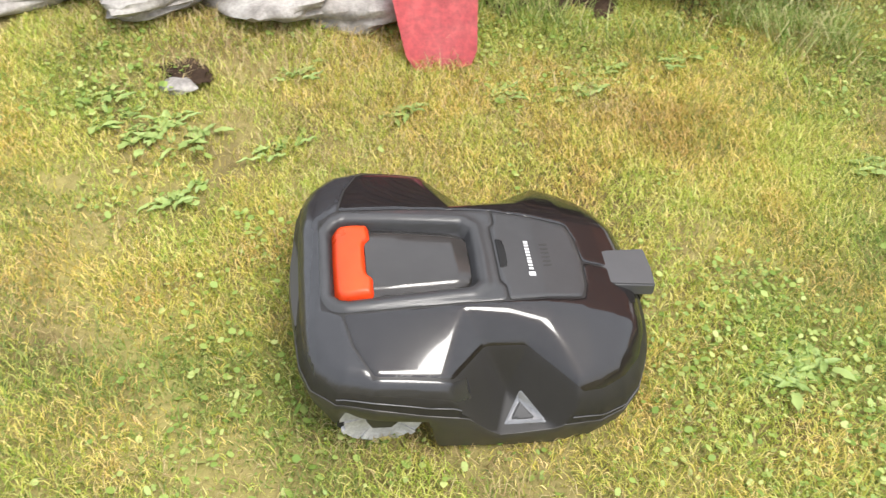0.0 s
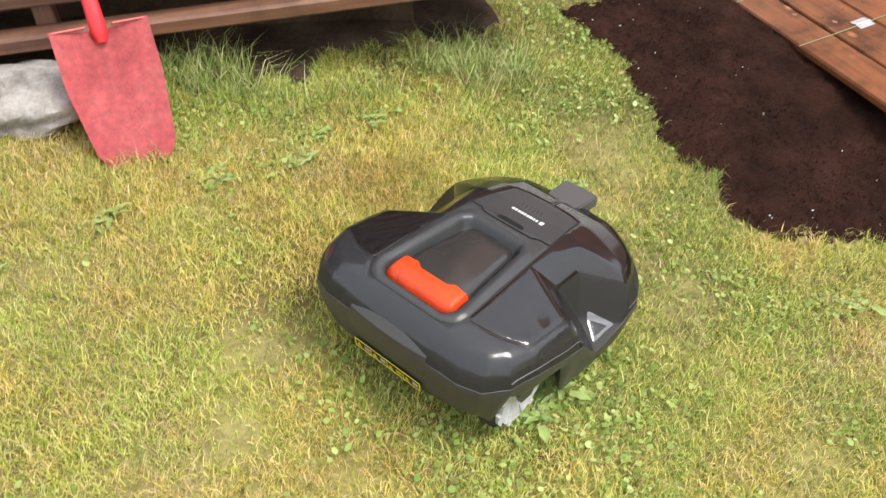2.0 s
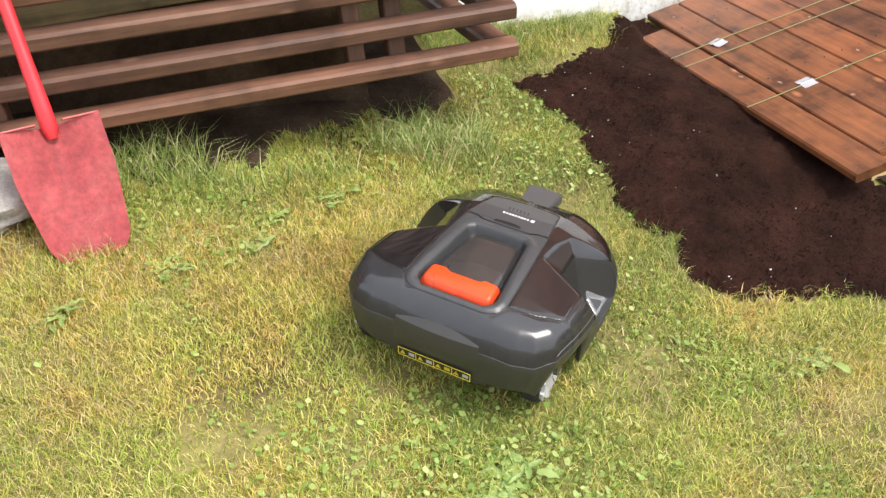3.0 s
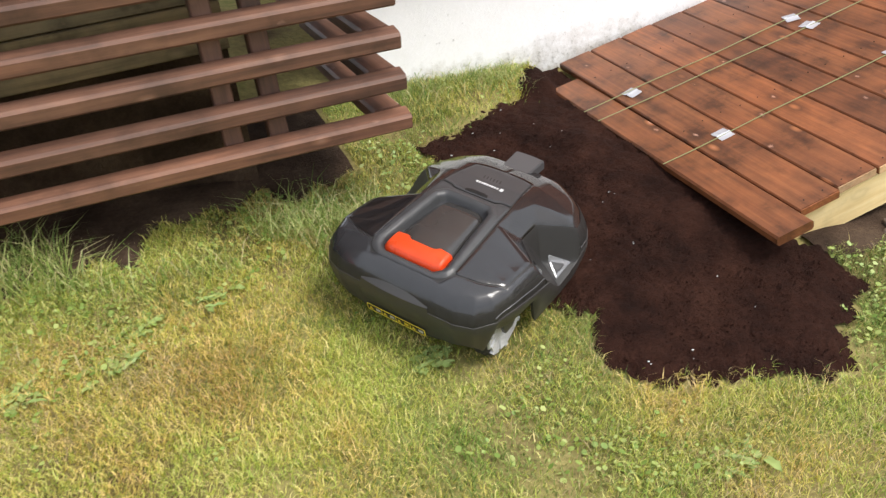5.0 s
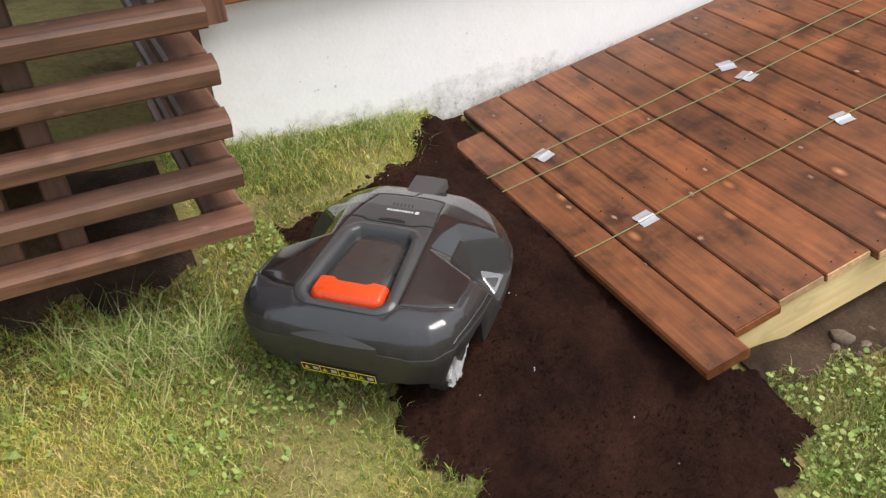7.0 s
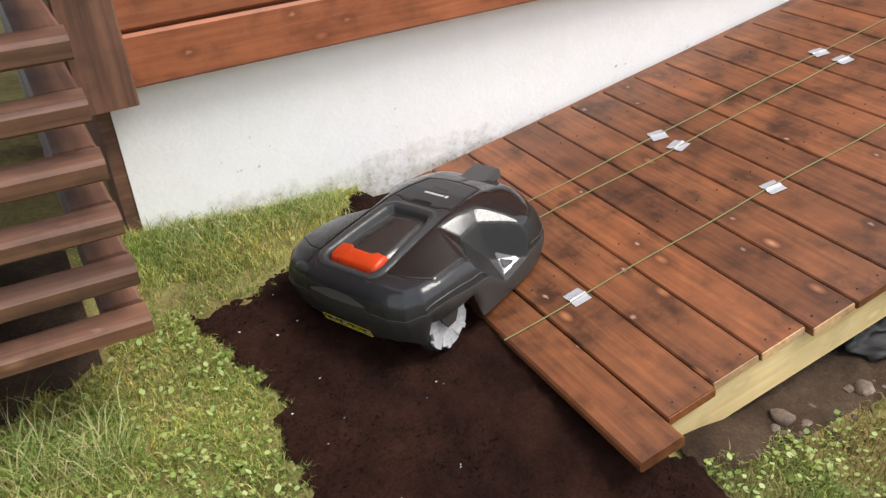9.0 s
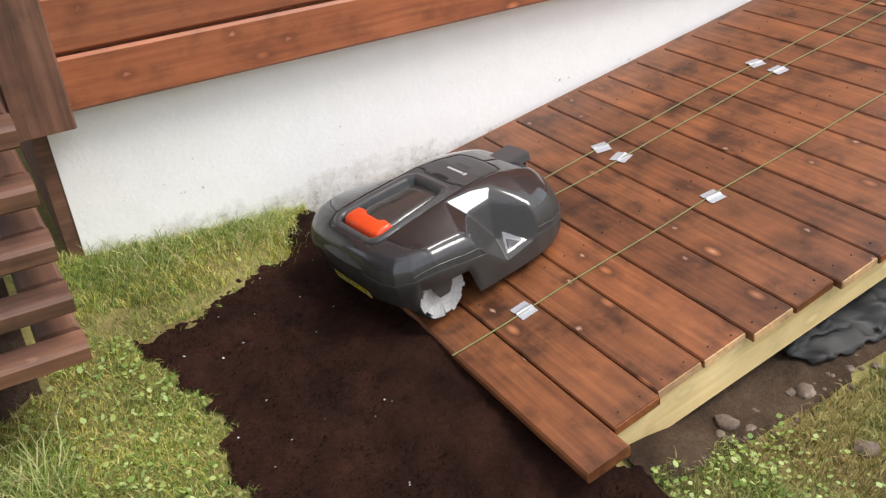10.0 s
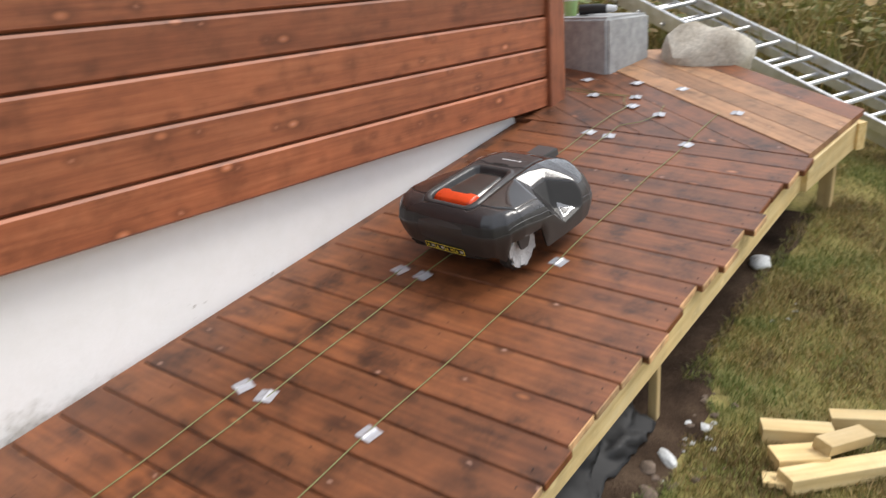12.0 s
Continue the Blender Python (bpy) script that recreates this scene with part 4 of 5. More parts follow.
        for k in range(segs):
            p, q = rr[k], rr[(k + 1) % segs]
            for i in range(6):
                bm.faces.new((p[i], p[(i + 1) % 6], q[(i + 1) % 6], q[i]))
        bmesh.ops.recalc_face_normals(bm, faces=bm.faces)
        part("tyre", bm, DARK, wheel, "black rubber tyre")
        # rim disc with three wedge openings towards its hub
        bm = bmesh.new()
        for k in range(36):
            a0, a1 = 6.2832 * k / 36, 6.2832 * (k + 1) / 36
            bands = ((0.004, 0.030), (0.030, 0.064 + 0.008 * (k % 6 not in (0, 1))))
            for r0, r1 in bands:
                q = []
                for y in (0.020, 0.029):
                    q.append([bm.verts.new((r * math.cos(a), y * s - (0.012 * s * (0.08 - r) / 0.08) + (0.004 * s if r > 0.03 and k % 6 < 3 else 0), r * math.sin(a))) for r, a in ((r0, a0), (r1, a0), (r1, a1), (r0, a1))])
                bm.faces.new(q[0]), bm.faces.new(q[1][::-1])
                for i in range(4):
                    bm.faces.new((q[0][i], q[0][(i + 1) % 4], q[1][(i + 1) % 4], q[1][i]))
        bmesh.ops.remove_doubles(bm, verts=bm.verts, dist=0.0004)
        bmesh.ops.recalc_face_normals(bm, faces=bm.faces)
        part("rim", bm, RIM, wheel, "dusty light grey plastic rim", smooth=30)
        bm = bmesh.new()
        tab = [(-0.168, 0.130), (-0.096, 0.130), (-0.104, 0.092), (-0.116, 0.070), (-0.148, 0.070), (-0.160, 0.092)]
        near, off = [bm.verts.new((x, 0.236 * s, z)) for x, z in tab], [bm.verts.new((x, 0.226 * s, z)) for x, z in tab]
        bm.faces.new(near), bm.faces.new(off[::-1])
        for k in range(6):
            bm.faces.new((near[k], near[(k + 1) % 6], off[(k + 1) % 6], off[k]))
        bmesh.ops.recalc_face_normals(bm, faces=bm.faces)
        part("arch_tab", bm, SHELL, base)
    for s in (1, -1):
        bm = bmesh.new()
        bmesh.ops.create_cone(bm, cap_ends=True, segments=20, radius1=0.036, radius2=0.036, depth=0.028, matrix=pose(0.17, 0.13 * s, 0.036, 90, 0, 0))
        part("front_wheel", bm, DARK, base)
    return base


mower = robot_mower()


# ---------------------------------------------------------------- plants
def vnoise(x, y, scale, seed):
    """Smooth random field between 0 and 1."""
    rng = np.random.default_rng(seed)
    g = rng.random((64, 64))
    u, v = (np.asarray(x) * scale) % 63, (np.asarray(y) * scale) % 63
    i, j = u.astype(int), v.astype(int)
    fu, fv = u - i, v - j
    fu, fv = fu * fu * (3 - 2 * fu), fv * fv * (3 - 2 * fv)
    i2, j2 = (i + 1) % 64, (j + 1) % 64
    return (g[i, j] * (1 - fu) + g[i2, j] * fu) * (1 - fv) + (g[i, j2] * (1 - fu) + g[i2, j2] * fu) * fv


def soup(name, pts, faces_per, mat):
    """One mesh out of many equal small pieces; pts is (pieces, corners, 3), faces_per lists one piece's faces."""
    n, c, _ = pts.shape
    flat = [i for f in faces_per for i in f]
    loops = (np.arange(n)[:, None] * c + np.array(flat)[None]).ravel()
    sizes = np.tile([len(f) for f in faces_per], n)
    me = bpy.data.meshes.new(name)
    me.vertices.add(n * c)
    me.vertices.foreach_set("co", pts.astype(np.float32).ravel())
    me.loops.add(len(loops))
    me.loops.foreach_set("vertex_index", loops.astype(np.int32))
    me.polygons.add(len(sizes))
    me.polygons.foreach_set("loop_start", np.concatenate(([0], np.cumsum(sizes)[:-1])).astype(np.int32))
    me.update(calc_edges=True)
    me.materials.append(mat)
    return me


def blades(x, y, z, length, width, lean, seed):
    """Bent grass blades; all arguments are arrays."""
    rng = np.random.default_rng(seed)
    n = len(x)
    az = rng.uniform(0, 6.2832, n)
    ox, oy = np.cos(az), np.sin(az)
    tw = rng.uniform(0, 6.2832, n)
    sx, sy = np.cos(tw) * width / 2, np.sin(tw) * width / 2
    base = np.stack([x, y, z], 1)
    side = np.stack([sx, sy, 0 * sx], 1)
    mid = base + np.stack([ox * length * lean * 0.35, oy * length * lean * 0.35, length * 0.62 * np.sqrt(np.clip(1 - 0.35 * lean ** 2, 0.1, 1))], 1)
    tip = base + np.stack([ox * length * lean * 0.95, oy * length * lean * 0.95, length * np.sqrt(np.clip(1 - 0.9 * lean ** 2, 0.05, 1))], 1)
    return np.stack([base - side, base + side, mid + side * 0.75, mid - side * 0.75, tip], 1)


def leaves(x, y, z, size, seed):
    """Small rounded leaves lying nearly level."""
    rng = np.random.default_rng(seed)
    n = len(x)
    az, tilt = rng.uniform(0, 6.2832, n), rng.normal(0, 0.35, (n, 2))
    out = []
    for k in range(6):
        a = az + 6.2832 * k / 6
        r = size * (1.0 if k % 3 else 0.8)
        dx, dy = np.cos(a) * r, np.sin(a) * r
        out.append(np.stack([x + dx, y + dy, z + dx * tilt[:, 0] + dy * tilt[:, 1] + 0.15 * size * (k % 2)], 1))
    return np.stack(out, 1)


def scatter(n, x0, x1, y0, y1, seed):
    rng = np.random.default_rng(seed)
    return rng.uniform(x0, x1, n), rng.uniform(y0, y1, n), rng


def keep_lawn(x, y):
    away = ~inside_peat(x, y) | (~inside_peat(x, y, -0.055) & (vnoise(x, y, 55.0, 9) > 0.66) & (x < 0.1))
    deck = (x > 0.03) & (y > np.where(x > 2.0, -1.30, -1.40 - 0.02 * x))
    house = y > 0.0
    rut = (x > 0.3) & (x < 2.1) & (y > -1.44 - 0.02 * x) & (vnoise(x, y, 9.0, 5) > 0.3)
    # no blades on the strip that carries the terrace's shade
    under = (x < -0.86) & (y > -0.90 + 0.30 * smooth_step(-2.0, -0.9, x) + 0.05 * np.sin(7.3 * x) * np.sin(17.1 * x + 1) + 0.03 * np.sin(41 * x))
    return away & ~deck & ~house & ~rut & ~under


def lawn():
    x, y, rng = scatter(520000, -3.05, 0.45, -2.8, 0.0, 11)
    bare = vnoise(x, y, 3.4, 21) * 0.5 + vnoise(x, y, 9.0, 22) * 0.3 + vnoise(x, y, 23.0, 25) * 0.2
    worn = np.exp(-((x + 0.80) / 0.17) ** 2 - ((y + 1.22) / 0.24) ** 2) + 0.9 * np.exp(-((x + 2.50) / 0.13) ** 2 - ((y + 1.30) / 0.07) ** 2) + 0.6 * np.exp(-((x + 0.35) / 0.20) ** 2 - ((y + 2.05) / 0.12) ** 2)
    ok = keep_lawn(x, y) & (rng.random(len(x)) < np.clip((bare - 0.14) * 3.4, 0.22, 1) * (1 - 0.75 * worn))
    x, y, bare = x[ok], y[ok], bare[ok]
    ln = rng.uniform(0.014, 0.046, len(x)) * (0.5 + 0.8 * bare)
    near_wall = (y > -0.30) & (x > -0.75)
    ln = np.where(near_wall, ln * 1.5, ln)
    pts = blades(x, y, ground_z(x, y) - 0.002, ln, rng.uniform(0.0011, 0.0027, len(x)), rng.uniform(0.55, 1.03, len(x)), 12)
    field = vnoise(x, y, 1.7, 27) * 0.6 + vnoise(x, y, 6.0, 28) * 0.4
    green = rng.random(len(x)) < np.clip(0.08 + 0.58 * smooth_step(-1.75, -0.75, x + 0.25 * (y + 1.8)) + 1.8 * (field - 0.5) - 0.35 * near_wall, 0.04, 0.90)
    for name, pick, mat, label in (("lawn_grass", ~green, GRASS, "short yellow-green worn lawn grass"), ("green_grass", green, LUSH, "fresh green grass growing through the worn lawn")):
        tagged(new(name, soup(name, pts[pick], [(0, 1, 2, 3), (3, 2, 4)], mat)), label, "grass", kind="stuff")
    xs, ys, rng2 = scatter(60000, -3.0, 0.4, -2.8, -0.9, 17)
    tint = vnoise(xs, ys, 2.4, 29) * 0.6 + vnoise(xs, ys, 8.0, 30) * 0.4
    spot = np.exp(-((xs + 0.85) / 0.22) ** 2 - ((ys + 1.25) / 0.28) ** 2)
    ok = keep_lawn(xs, ys) & (tint + 0.35 * spot > 0.52 + rng2.uniform(0, 0.2, len(xs)))
    xs, ys = xs[ok], ys[ok]
    straw = blades(xs, ys, ground_z(xs, ys) + 0.004, rng2.uniform(0.02, 0.055, len(xs)), rng2.uniform(0.0009, 0.0018, len(xs)), rng2.uniform(0.95, 1.05, len(xs)), 18)
    tagged(new("dry_straw", soup("dry_straw", straw, [(0, 1, 2, 3), (3, 2, 4)], DRYGRASS)), "dry straw and thatch lying on the worn lawn", "straw", kind="stuff")
    x, y, rng = scatter(240000, 0.15, 5.2, -3.4, -1.30, 13)
    bare = vnoise(x, y, 2.3, 23) * 0.6 + vnoise(x, y, 8.0, 24) * 0.4
    ok = keep_lawn(x, y) & (rng.random(len(x)) < np.clip((bare - 0.16) * 3.0, 0.2, 1))
    x, y = x[ok], y[ok]
    pts = blades(x, y, ground_z(x, y) - 0.002, rng.uniform(0.02, 0.05, len(x)), rng.uniform(0.0018, 0.004, len(x)), rng.uniform(0.4, 1.0, len(x)), 14)
    ob = new("rough_grass", soup("rough_grass", pts, [(0, 1, 2, 3), (3, 2, 4)], ROUGH))
    tagged(ob, "thin straggling grass on trodden soil by the ramp", "grass", kind="stuff")


lawn()


def clover():
    x, y, rng = scatter(85000, -3.2, 0.6, -2.9, 0.0, 31)
    f = vnoise(x, y, 2.1, 33) * 0.55 + vnoise(x, y, 6.0, 34) * 0.45
    wet = 0.10 * np.exp(-((y + 0.85) / 0.45) ** 2) + 0.08 * np.exp(-((x + 0.7) / 0.5) ** 2 - ((y + 0.9) / 0.7) ** 2)
    ok = keep_lawn(x, y) & (f + wet > 0.47 + rng.uniform(0, 0.40, len(x)))
    x, y = x[ok], y[ok]
    pts = leaves(x, y, ground_z(x, y) + rng.uniform(0.004, 0.026, len(x)), 0.0025 + 0.0062 * rng.random(len(x)) ** 2, 35)
    ob = new("clover_patches", soup("clover_patches", pts, [(0, 1, 2, 3), (3, 4, 5, 0)], CLOVER))
    tagged(ob, "patches of small bright green clover leaves", "clover", kind="stuff")
    x, y, rng = scatter(9000, -0.9, 1.5, -1.95, -0.2, 36)
    ok = keep_lawn(x, y) & ((np.abs(x - 0.42) < 0.25) & (y < -1.42) & (y > -1.75) | (np.abs(x + 0.75) < 0.16) & (np.abs(y + 0.80) < 0.40))
    x, y = x[ok], y[ok]
    x, y = x[::2], y[::2]
    pts = leaves(x, y, ground_z(x, y) + rng.uniform(0.006, 0.045, len(x)), rng.uniform(0.003, 0.0085, len(x)), 37)
    ob = new("ground_ivy", soup("ground_ivy", pts, [(0, 1, 2, 3), (3, 4, 5, 0)], WEED))
    tagged(ob, "low green broad-leaved weeds by the timber", "weeds", kind="stuff")


clover()


def long_grass():
    rng = np.random.default_rng(41)
    n = 3000
    x = np.concatenate([rng.uniform(-2.0, -0.72, n), rng.uniform(-0.66, -0.06, 1300)])
    y = np.concatenate([-0.86 + rng.normal(0, 0.055, n), -0.03 - np.abs(rng.normal(0, 0.07, 1300))])
    ok = vnoise(x, y, 5.0, 42) > np.where(y < -0.4, 0.58, 0.2)
    x, y = x[ok], y[ok]
    ln = np.where(y < -0.4, rng.uniform(0.06, 0.19, len(x)), rng.uniform(0.04, 0.11, len(x)))
    pts = blades(x, y, ground_z(x, y) - 0.004, ln, rng.uniform(0.0016, 0.0034, len(x)), rng.uniform(0.6, 1.03, len(x)), 43)
    ob = new("long_grass", soup("long_grass", pts, [(0, 1, 2, 3), (3, 2, 4)], LONGGRASS))
    tagged(ob, "uncut long grass under the slats and along the wall", "grass", kind="stuff")
    n = 15000
    x, y = rng.uniform(-3.3, -0.8, n), rng.uniform(-1.55, -0.85, n)
    hole = np.exp(-((x + 2.45) / 0.45) ** 2 - ((y + 1.2) / 0.15) ** 2) + 0.9 * np.exp(-((x + 0.98) / 0.2) ** 2 - ((y + 0.80) / 0.15) ** 2)
    ok = rng.random(n) < hole
    x, y = x[ok], y[ok]
    pts = blades(x, y, ground_z(x, y) - 0.004, rng.uniform(0.03, 0.085, len(x)), rng.uniform(0.0015, 0.003, len(x)), rng.uniform(0.5, 1.0, len(x)), 44)
    ob = new("dry_grass", soup("dry_grass", pts, [(0, 1, 2, 3), (3, 2, 4)], DRYGRASS))
    tagged(ob, "dry straw-coloured grass tufts by the stones", "grass", kind="stuff")
    # the bank beyond the platform
    n = 26000
    x, y = rng.uniform(5.2, 9.5, n), rng.uniform(-3.4, 3.4, n)
    pts = blades(x, y, ground_z(x, y) - 0.02, rng.uniform(0.2, 0.75, n) * (0.5 + vnoise(x, y, 1.5, 45)), rng.uniform(0.006, 0.016, n), rng.uniform(0.2, 0.9, n), 46)
    ob = new("tall_bank_grass", soup("tall_bank_grass", pts, [(0, 1, 2, 3), (3, 2, 4)], ROUGH))
    tagged(ob, "tall wild grass and nettles beyond the platform", "grass", kind="stuff")
    n = 9000
    x, y = rng.uniform(5.4, 9.5, n), rng.uniform(-3.4, 3.4, n)
    pts = leaves(x, y, ground_z(x, y) + rng.uniform(0.05, 0.7, n), rng.uniform(0.02, 0.05, n), 47)
    ob = new("bank_leaves", soup("bank_leaves", pts, [(0, 1, 2, 3), (3, 4, 5, 0)], ROUGH))
    tagged(ob, "broad leaves among the tall bank grass", "weeds", kind="stuff")


long_grass()


def weed_plant(seed):
    rng = random.Random(seed)
    base = new("weed_plant")
    tagged(base, "broad-leaved green weed rosette growing in the lawn", "weed", group="weeds in the lawn")
    for i in range(rng.randint(18, 24)):
        a = 6.2832 * i / 7.3 + rng.uniform(-0.3, 0.3)
        ln, w = rng.uniform(0.02, 0.06), rng.uniform(0.004, 0.010)
        bm = bmesh.new()
        prev = None
        for k in range(6):
            t = k / 5
            half = w * math.sin(math.pi * min(1, 0.12 + 0.88 * t)) ** 0.7 * (1 + 0.25 * (k % 2)) + 0.0008
            r, z = ln * t, 0.010 + ln * rng.uniform(0.1, 0.45) * t * (1 - 0.75 * t) + rng.uniform(-0.003, 0.003)
            row = [bm.verts.new((r, s * half, z + (0.004 if s else 0))) for s in (-1, 0, 1)]
            if prev:
                for j in range(2):
                    bm.faces.new((prev[j], row[j], row[j + 1], prev[j + 1]))
            prev = row
        part("leaf", bm, WEED, base, m=pose(rng.uniform(-0.05, 0.05), rng.uniform(-0.05, 0.05), -0.006, 0, rng.uniform(-8, 4), math.degrees(a)), smooth=60)
    return base


WEEDS = [(-2.73, -1.58), (-2.63, -1.56), (-2.66, -1.61), (-2.38, -1.57), (-2.79, -1.52), (-1.88, -1.25), (-1.66, -1.19), (-2.38, -1.31), (-2.57, -1.59), (-2.12, -1.37), (-1.60, -1.08), (-1.42, -1.02), (-1.28, -1.98), (-2.55, -1.75), (-0.98, -1.38), (-0.45, -1.86), (-1.32, -2.01)]
plants = [weed_plant(s) for s in range(4)]
for i, (x, y) in enumerate(WEEDS):
    m = pose(x, y, float(ground_z(x, y)) - 0.002, 0, 0, 77 * i)
    if i < 4:
        plants[i].matrix_world = m
    else:
        copy_thing(plants[i % 4], m)


# ---------------------------------------------------------------- stones and rubble
def set_stone(name, x, y, size, seed, mat, label, category, group="", sink=0.35, z=None, cuts=3, rough=0.3):
    z = float(ground_z(x, y)) if z is None else z
    ob = part(name, stone(size, seed, rough, cuts), mat, m=pose(x, y, z + size[2] * (0.7 - sink), 0, 0, seed * 41), smooth=50)
    return tagged(ob, label, category, group)


set_stone("rock", -3.03, -1.09, (0.36, 0.2, 0.07), 1, GRANITE, "flat grey-white lichened granite rock at the lawn's edge", "rock", "rocks", 0.66, None, 4, 0.32)
set_stone("rock", -2.73, -0.97, (0.3, 0.2, 0.06), 2, GRANITE, "flat grey-white lichened granite rock at the lawn's edge", "rock", "rocks", 0.66, None, 4, 0.32)
set_stone("rock", -2.52, -0.96, (0.26, 0.17, 0.07), 3, GRANITE, "flat grey-white lichened granite rock at the lawn's edge", "rock", "rocks", 0.66, None, 4, 0.32)
set_stone("rock", -2.32, -0.95, (0.24, 0.17, 0.085), 4, GRANITE, "flat grey-white lichened granite rock at the lawn's edge", "rock", "rocks", 0.66, None, 4, 0.32)
set_stone("rock", -2.63, -1.43, (0.05, 0.035, 0.02), 4, GRANITE, "small pale rock in a bare hollow", "rock", "rocks", 0.4)
set_stone("turf_clod", -2.63, -1.37, (0.085, 0.045, 0.016), 12, DIRT_AND_SHADE, "torn clod of dark turf in the lawn", "clod", "", 0.55, None, 4, 0.9)
set_stone("boulder", 4.42, -0.52, (0.24, 0.26, 0.24), 5, BOULDER, "large pale boulder beside the platform", "boulder", "", 0.35, 0.72)

rng_s = random.Random(8)
set_stone("white_lump", 3.02, -1.28, (0.05, 0.045, 0.04), 9, WHITESTUFF, "rough white lump lying in the grass", "rubble", "", 0.3)
set_stone("white_lump", 1.66, -1.43, (0.05, 0.022, 0.02), 10, WHITESTUFF, "broken white lump beside the beam", "rubble", "", 0.2)
cobble_meshes = [mesh_of("cobble", stone((0.028, 0.024, 0.019), s + 20, 0.3, 2), GRAVEL, 50) for s in range(5)]
for i in range(110):
    x = rng_s.uniform(0.35, 2.1)
    y = -1.37 - abs(rng_s.gauss(0, 0.06)) - 0.015 * x
    k = rng_s.uniform(0.15, 0.6) if i > 4 else 1.1
    ob = share("cobble", cobble_meshes[i % 5], None, pose(x, y, float(ground_z(x, y)) + 0.006 * k, 0, 0, i * 53) @ Matrix.Scale(k, 4))
    tagged(ob, "rounded brownish stone in the dirt beside the ramp", "stone", "stones beside the ramp")
white_meshes = [mesh_of("white_rubble", stone((0.022, 0.016, 0.011), s + 40, 0.6, 1), WHITESTUFF) for s in range(3)]
for i in range(20):
    x, y = 1.75 + rng_s.gauss(0, 0.13), -1.46 + rng_s.gauss(0, 0.04)
    if i > 15:
        x = 2.75 + rng_s.gauss(0, 0.06)
    k = rng_s.uniform(0.3, 0.8) if i else 1.3
    ob = share("white_rubble", white_meshes[i % 3], None, pose(x, y, float(ground_z(x, y)) + 0.008 * k, 0, 0, i * 71) @ Matrix.Scale(k, 4))
    tagged(ob, "broken white lump lying in the dirt", "rubble", "white rubble by the ramp")


def dirt_strip():
    xs, ys = np.arange(0.2, 3.6, 0.03), np.arange(-1.62, -0.9, 0.03)
    X, Y = np.meshgrid(xs, ys)
    edge = -1.430 - 0.02 * X + 0.14 * smooth_step(1.8, 2.5, X) + 0.06 * (vnoise(X, Y, 7.0, 61) - 0.5)
    Z = ground_z(X, Y) + np.where(Y > edge, 0.008, -0.02) + 0.016 * vnoise(X, Y, 14.0, 62) - 0.008
    n = len(xs)
    faces = [(r * n + c, r * n + c + 1, (r + 1) * n + c + 1, (r + 1) * n + c) for r in range(len(ys) - 1) for c in range(n - 1)]
    ob = new("dirt_strip", arrays("dirt_strip", np.c_[X.ravel(), Y.ravel(), Z.ravel()].tolist(), faces, DIRT_AND_SHADE, True))
    tagged(ob, "bare crumbly brown dirt along the ramp", "dirt", kind="stuff")


dirt_strip()


def black_sheet():
    nx_, ny_ = 60, 14
    V, F = [], []
    for i in range(nx_ + 1):
        x = 0.82 + 0.95 * i / nx_
        for j in range(ny_ + 1):
            t = j / ny_
            y = -1.21 - (0.08 + 0.12 * float(vnoise(np.array(x), np.array(0.3), 4.0, 63))) * t - 0.014 * (x - 0.7)
            top, low = deck_z(x, -1.3) - 0.20, float(ground_z(x, y)) + 0.014
            fold = 0.05 * (float(vnoise(np.array(x), np.array(t * 0.2), 14.0, 64)) - 0.5) + 0.02 * (float(vnoise(np.array(x), np.array(t * 0.3), 40.0, 65)) - 0.5)
            z = max(low, top + (low - top) * t ** 0.55) + abs(fold) * 0.8
            V.append((x + 0.02 * math.sin(9 * t + x * 7), y + fold, z))
    for i in range(nx_):
        for j in range(ny_):
            a = i * (ny_ + 1) + j
            F.append((a, a + 1, a + ny_ + 2, a + ny_ + 1))
    ob = new("plastic_sheet", arrays("plastic_sheet", V, F, BLACKSHEET, True))
    ob.modifiers.new("thick", "SOLIDIFY").thickness = 0.002
    tagged(ob, "crumpled black plastic sheet under the ramp's edge", "plastic sheet")


black_sheet()


# crumbs on the peat and strewn chips
def crumbs():
    x, y, rng = scatter(9000, -0.7, 0.16, -1.78, -0.2, 71)
    ok = inside_peat(x, y, -0.04)
    x, y = x[ok], y[ok]
    s = rng.uniform(0.0010, 0.0034, len(x))
    z = ground_z(x, y) + 0.018
    off = rng.normal(0, 0.8, (len(x), 5, 3))
    shape = np.array([(1, 0, 0), (-0.5, 0.9, 0), (-0.5, -0.9, 0), (0, 0, 1.1), (0, 0, -0.6)])
    pts = np.stack([x, y, z], 1)[:, None, :] + (shape[None] + off * 0.3) * s[:, None, None]
    tris = [(0, 1, 3), (1, 2, 3), (2, 0, 3), (1, 0, 4), (2, 1, 4), (0, 2, 4)]
    tagged(new("peat_crumbs", soup("peat_crumbs", pts, tris, PEAT)), "loose dark crumbs lying on the peat", "soil", kind="stuff")
    pts = (pts[::170] - pts[::170].mean(1, keepdims=True)) * np.array([1.6, 1.1, 1.0]) + pts[::170].mean(1, keepdims=True)
    tagged(new("pale_flecks", soup("pale_flecks", pts + np.array([0, 0, 0.003]), tris, WHITESTUFF)), "tiny pale flecks strewn on the peat", "flecks", kind="stuff")


crumbs()


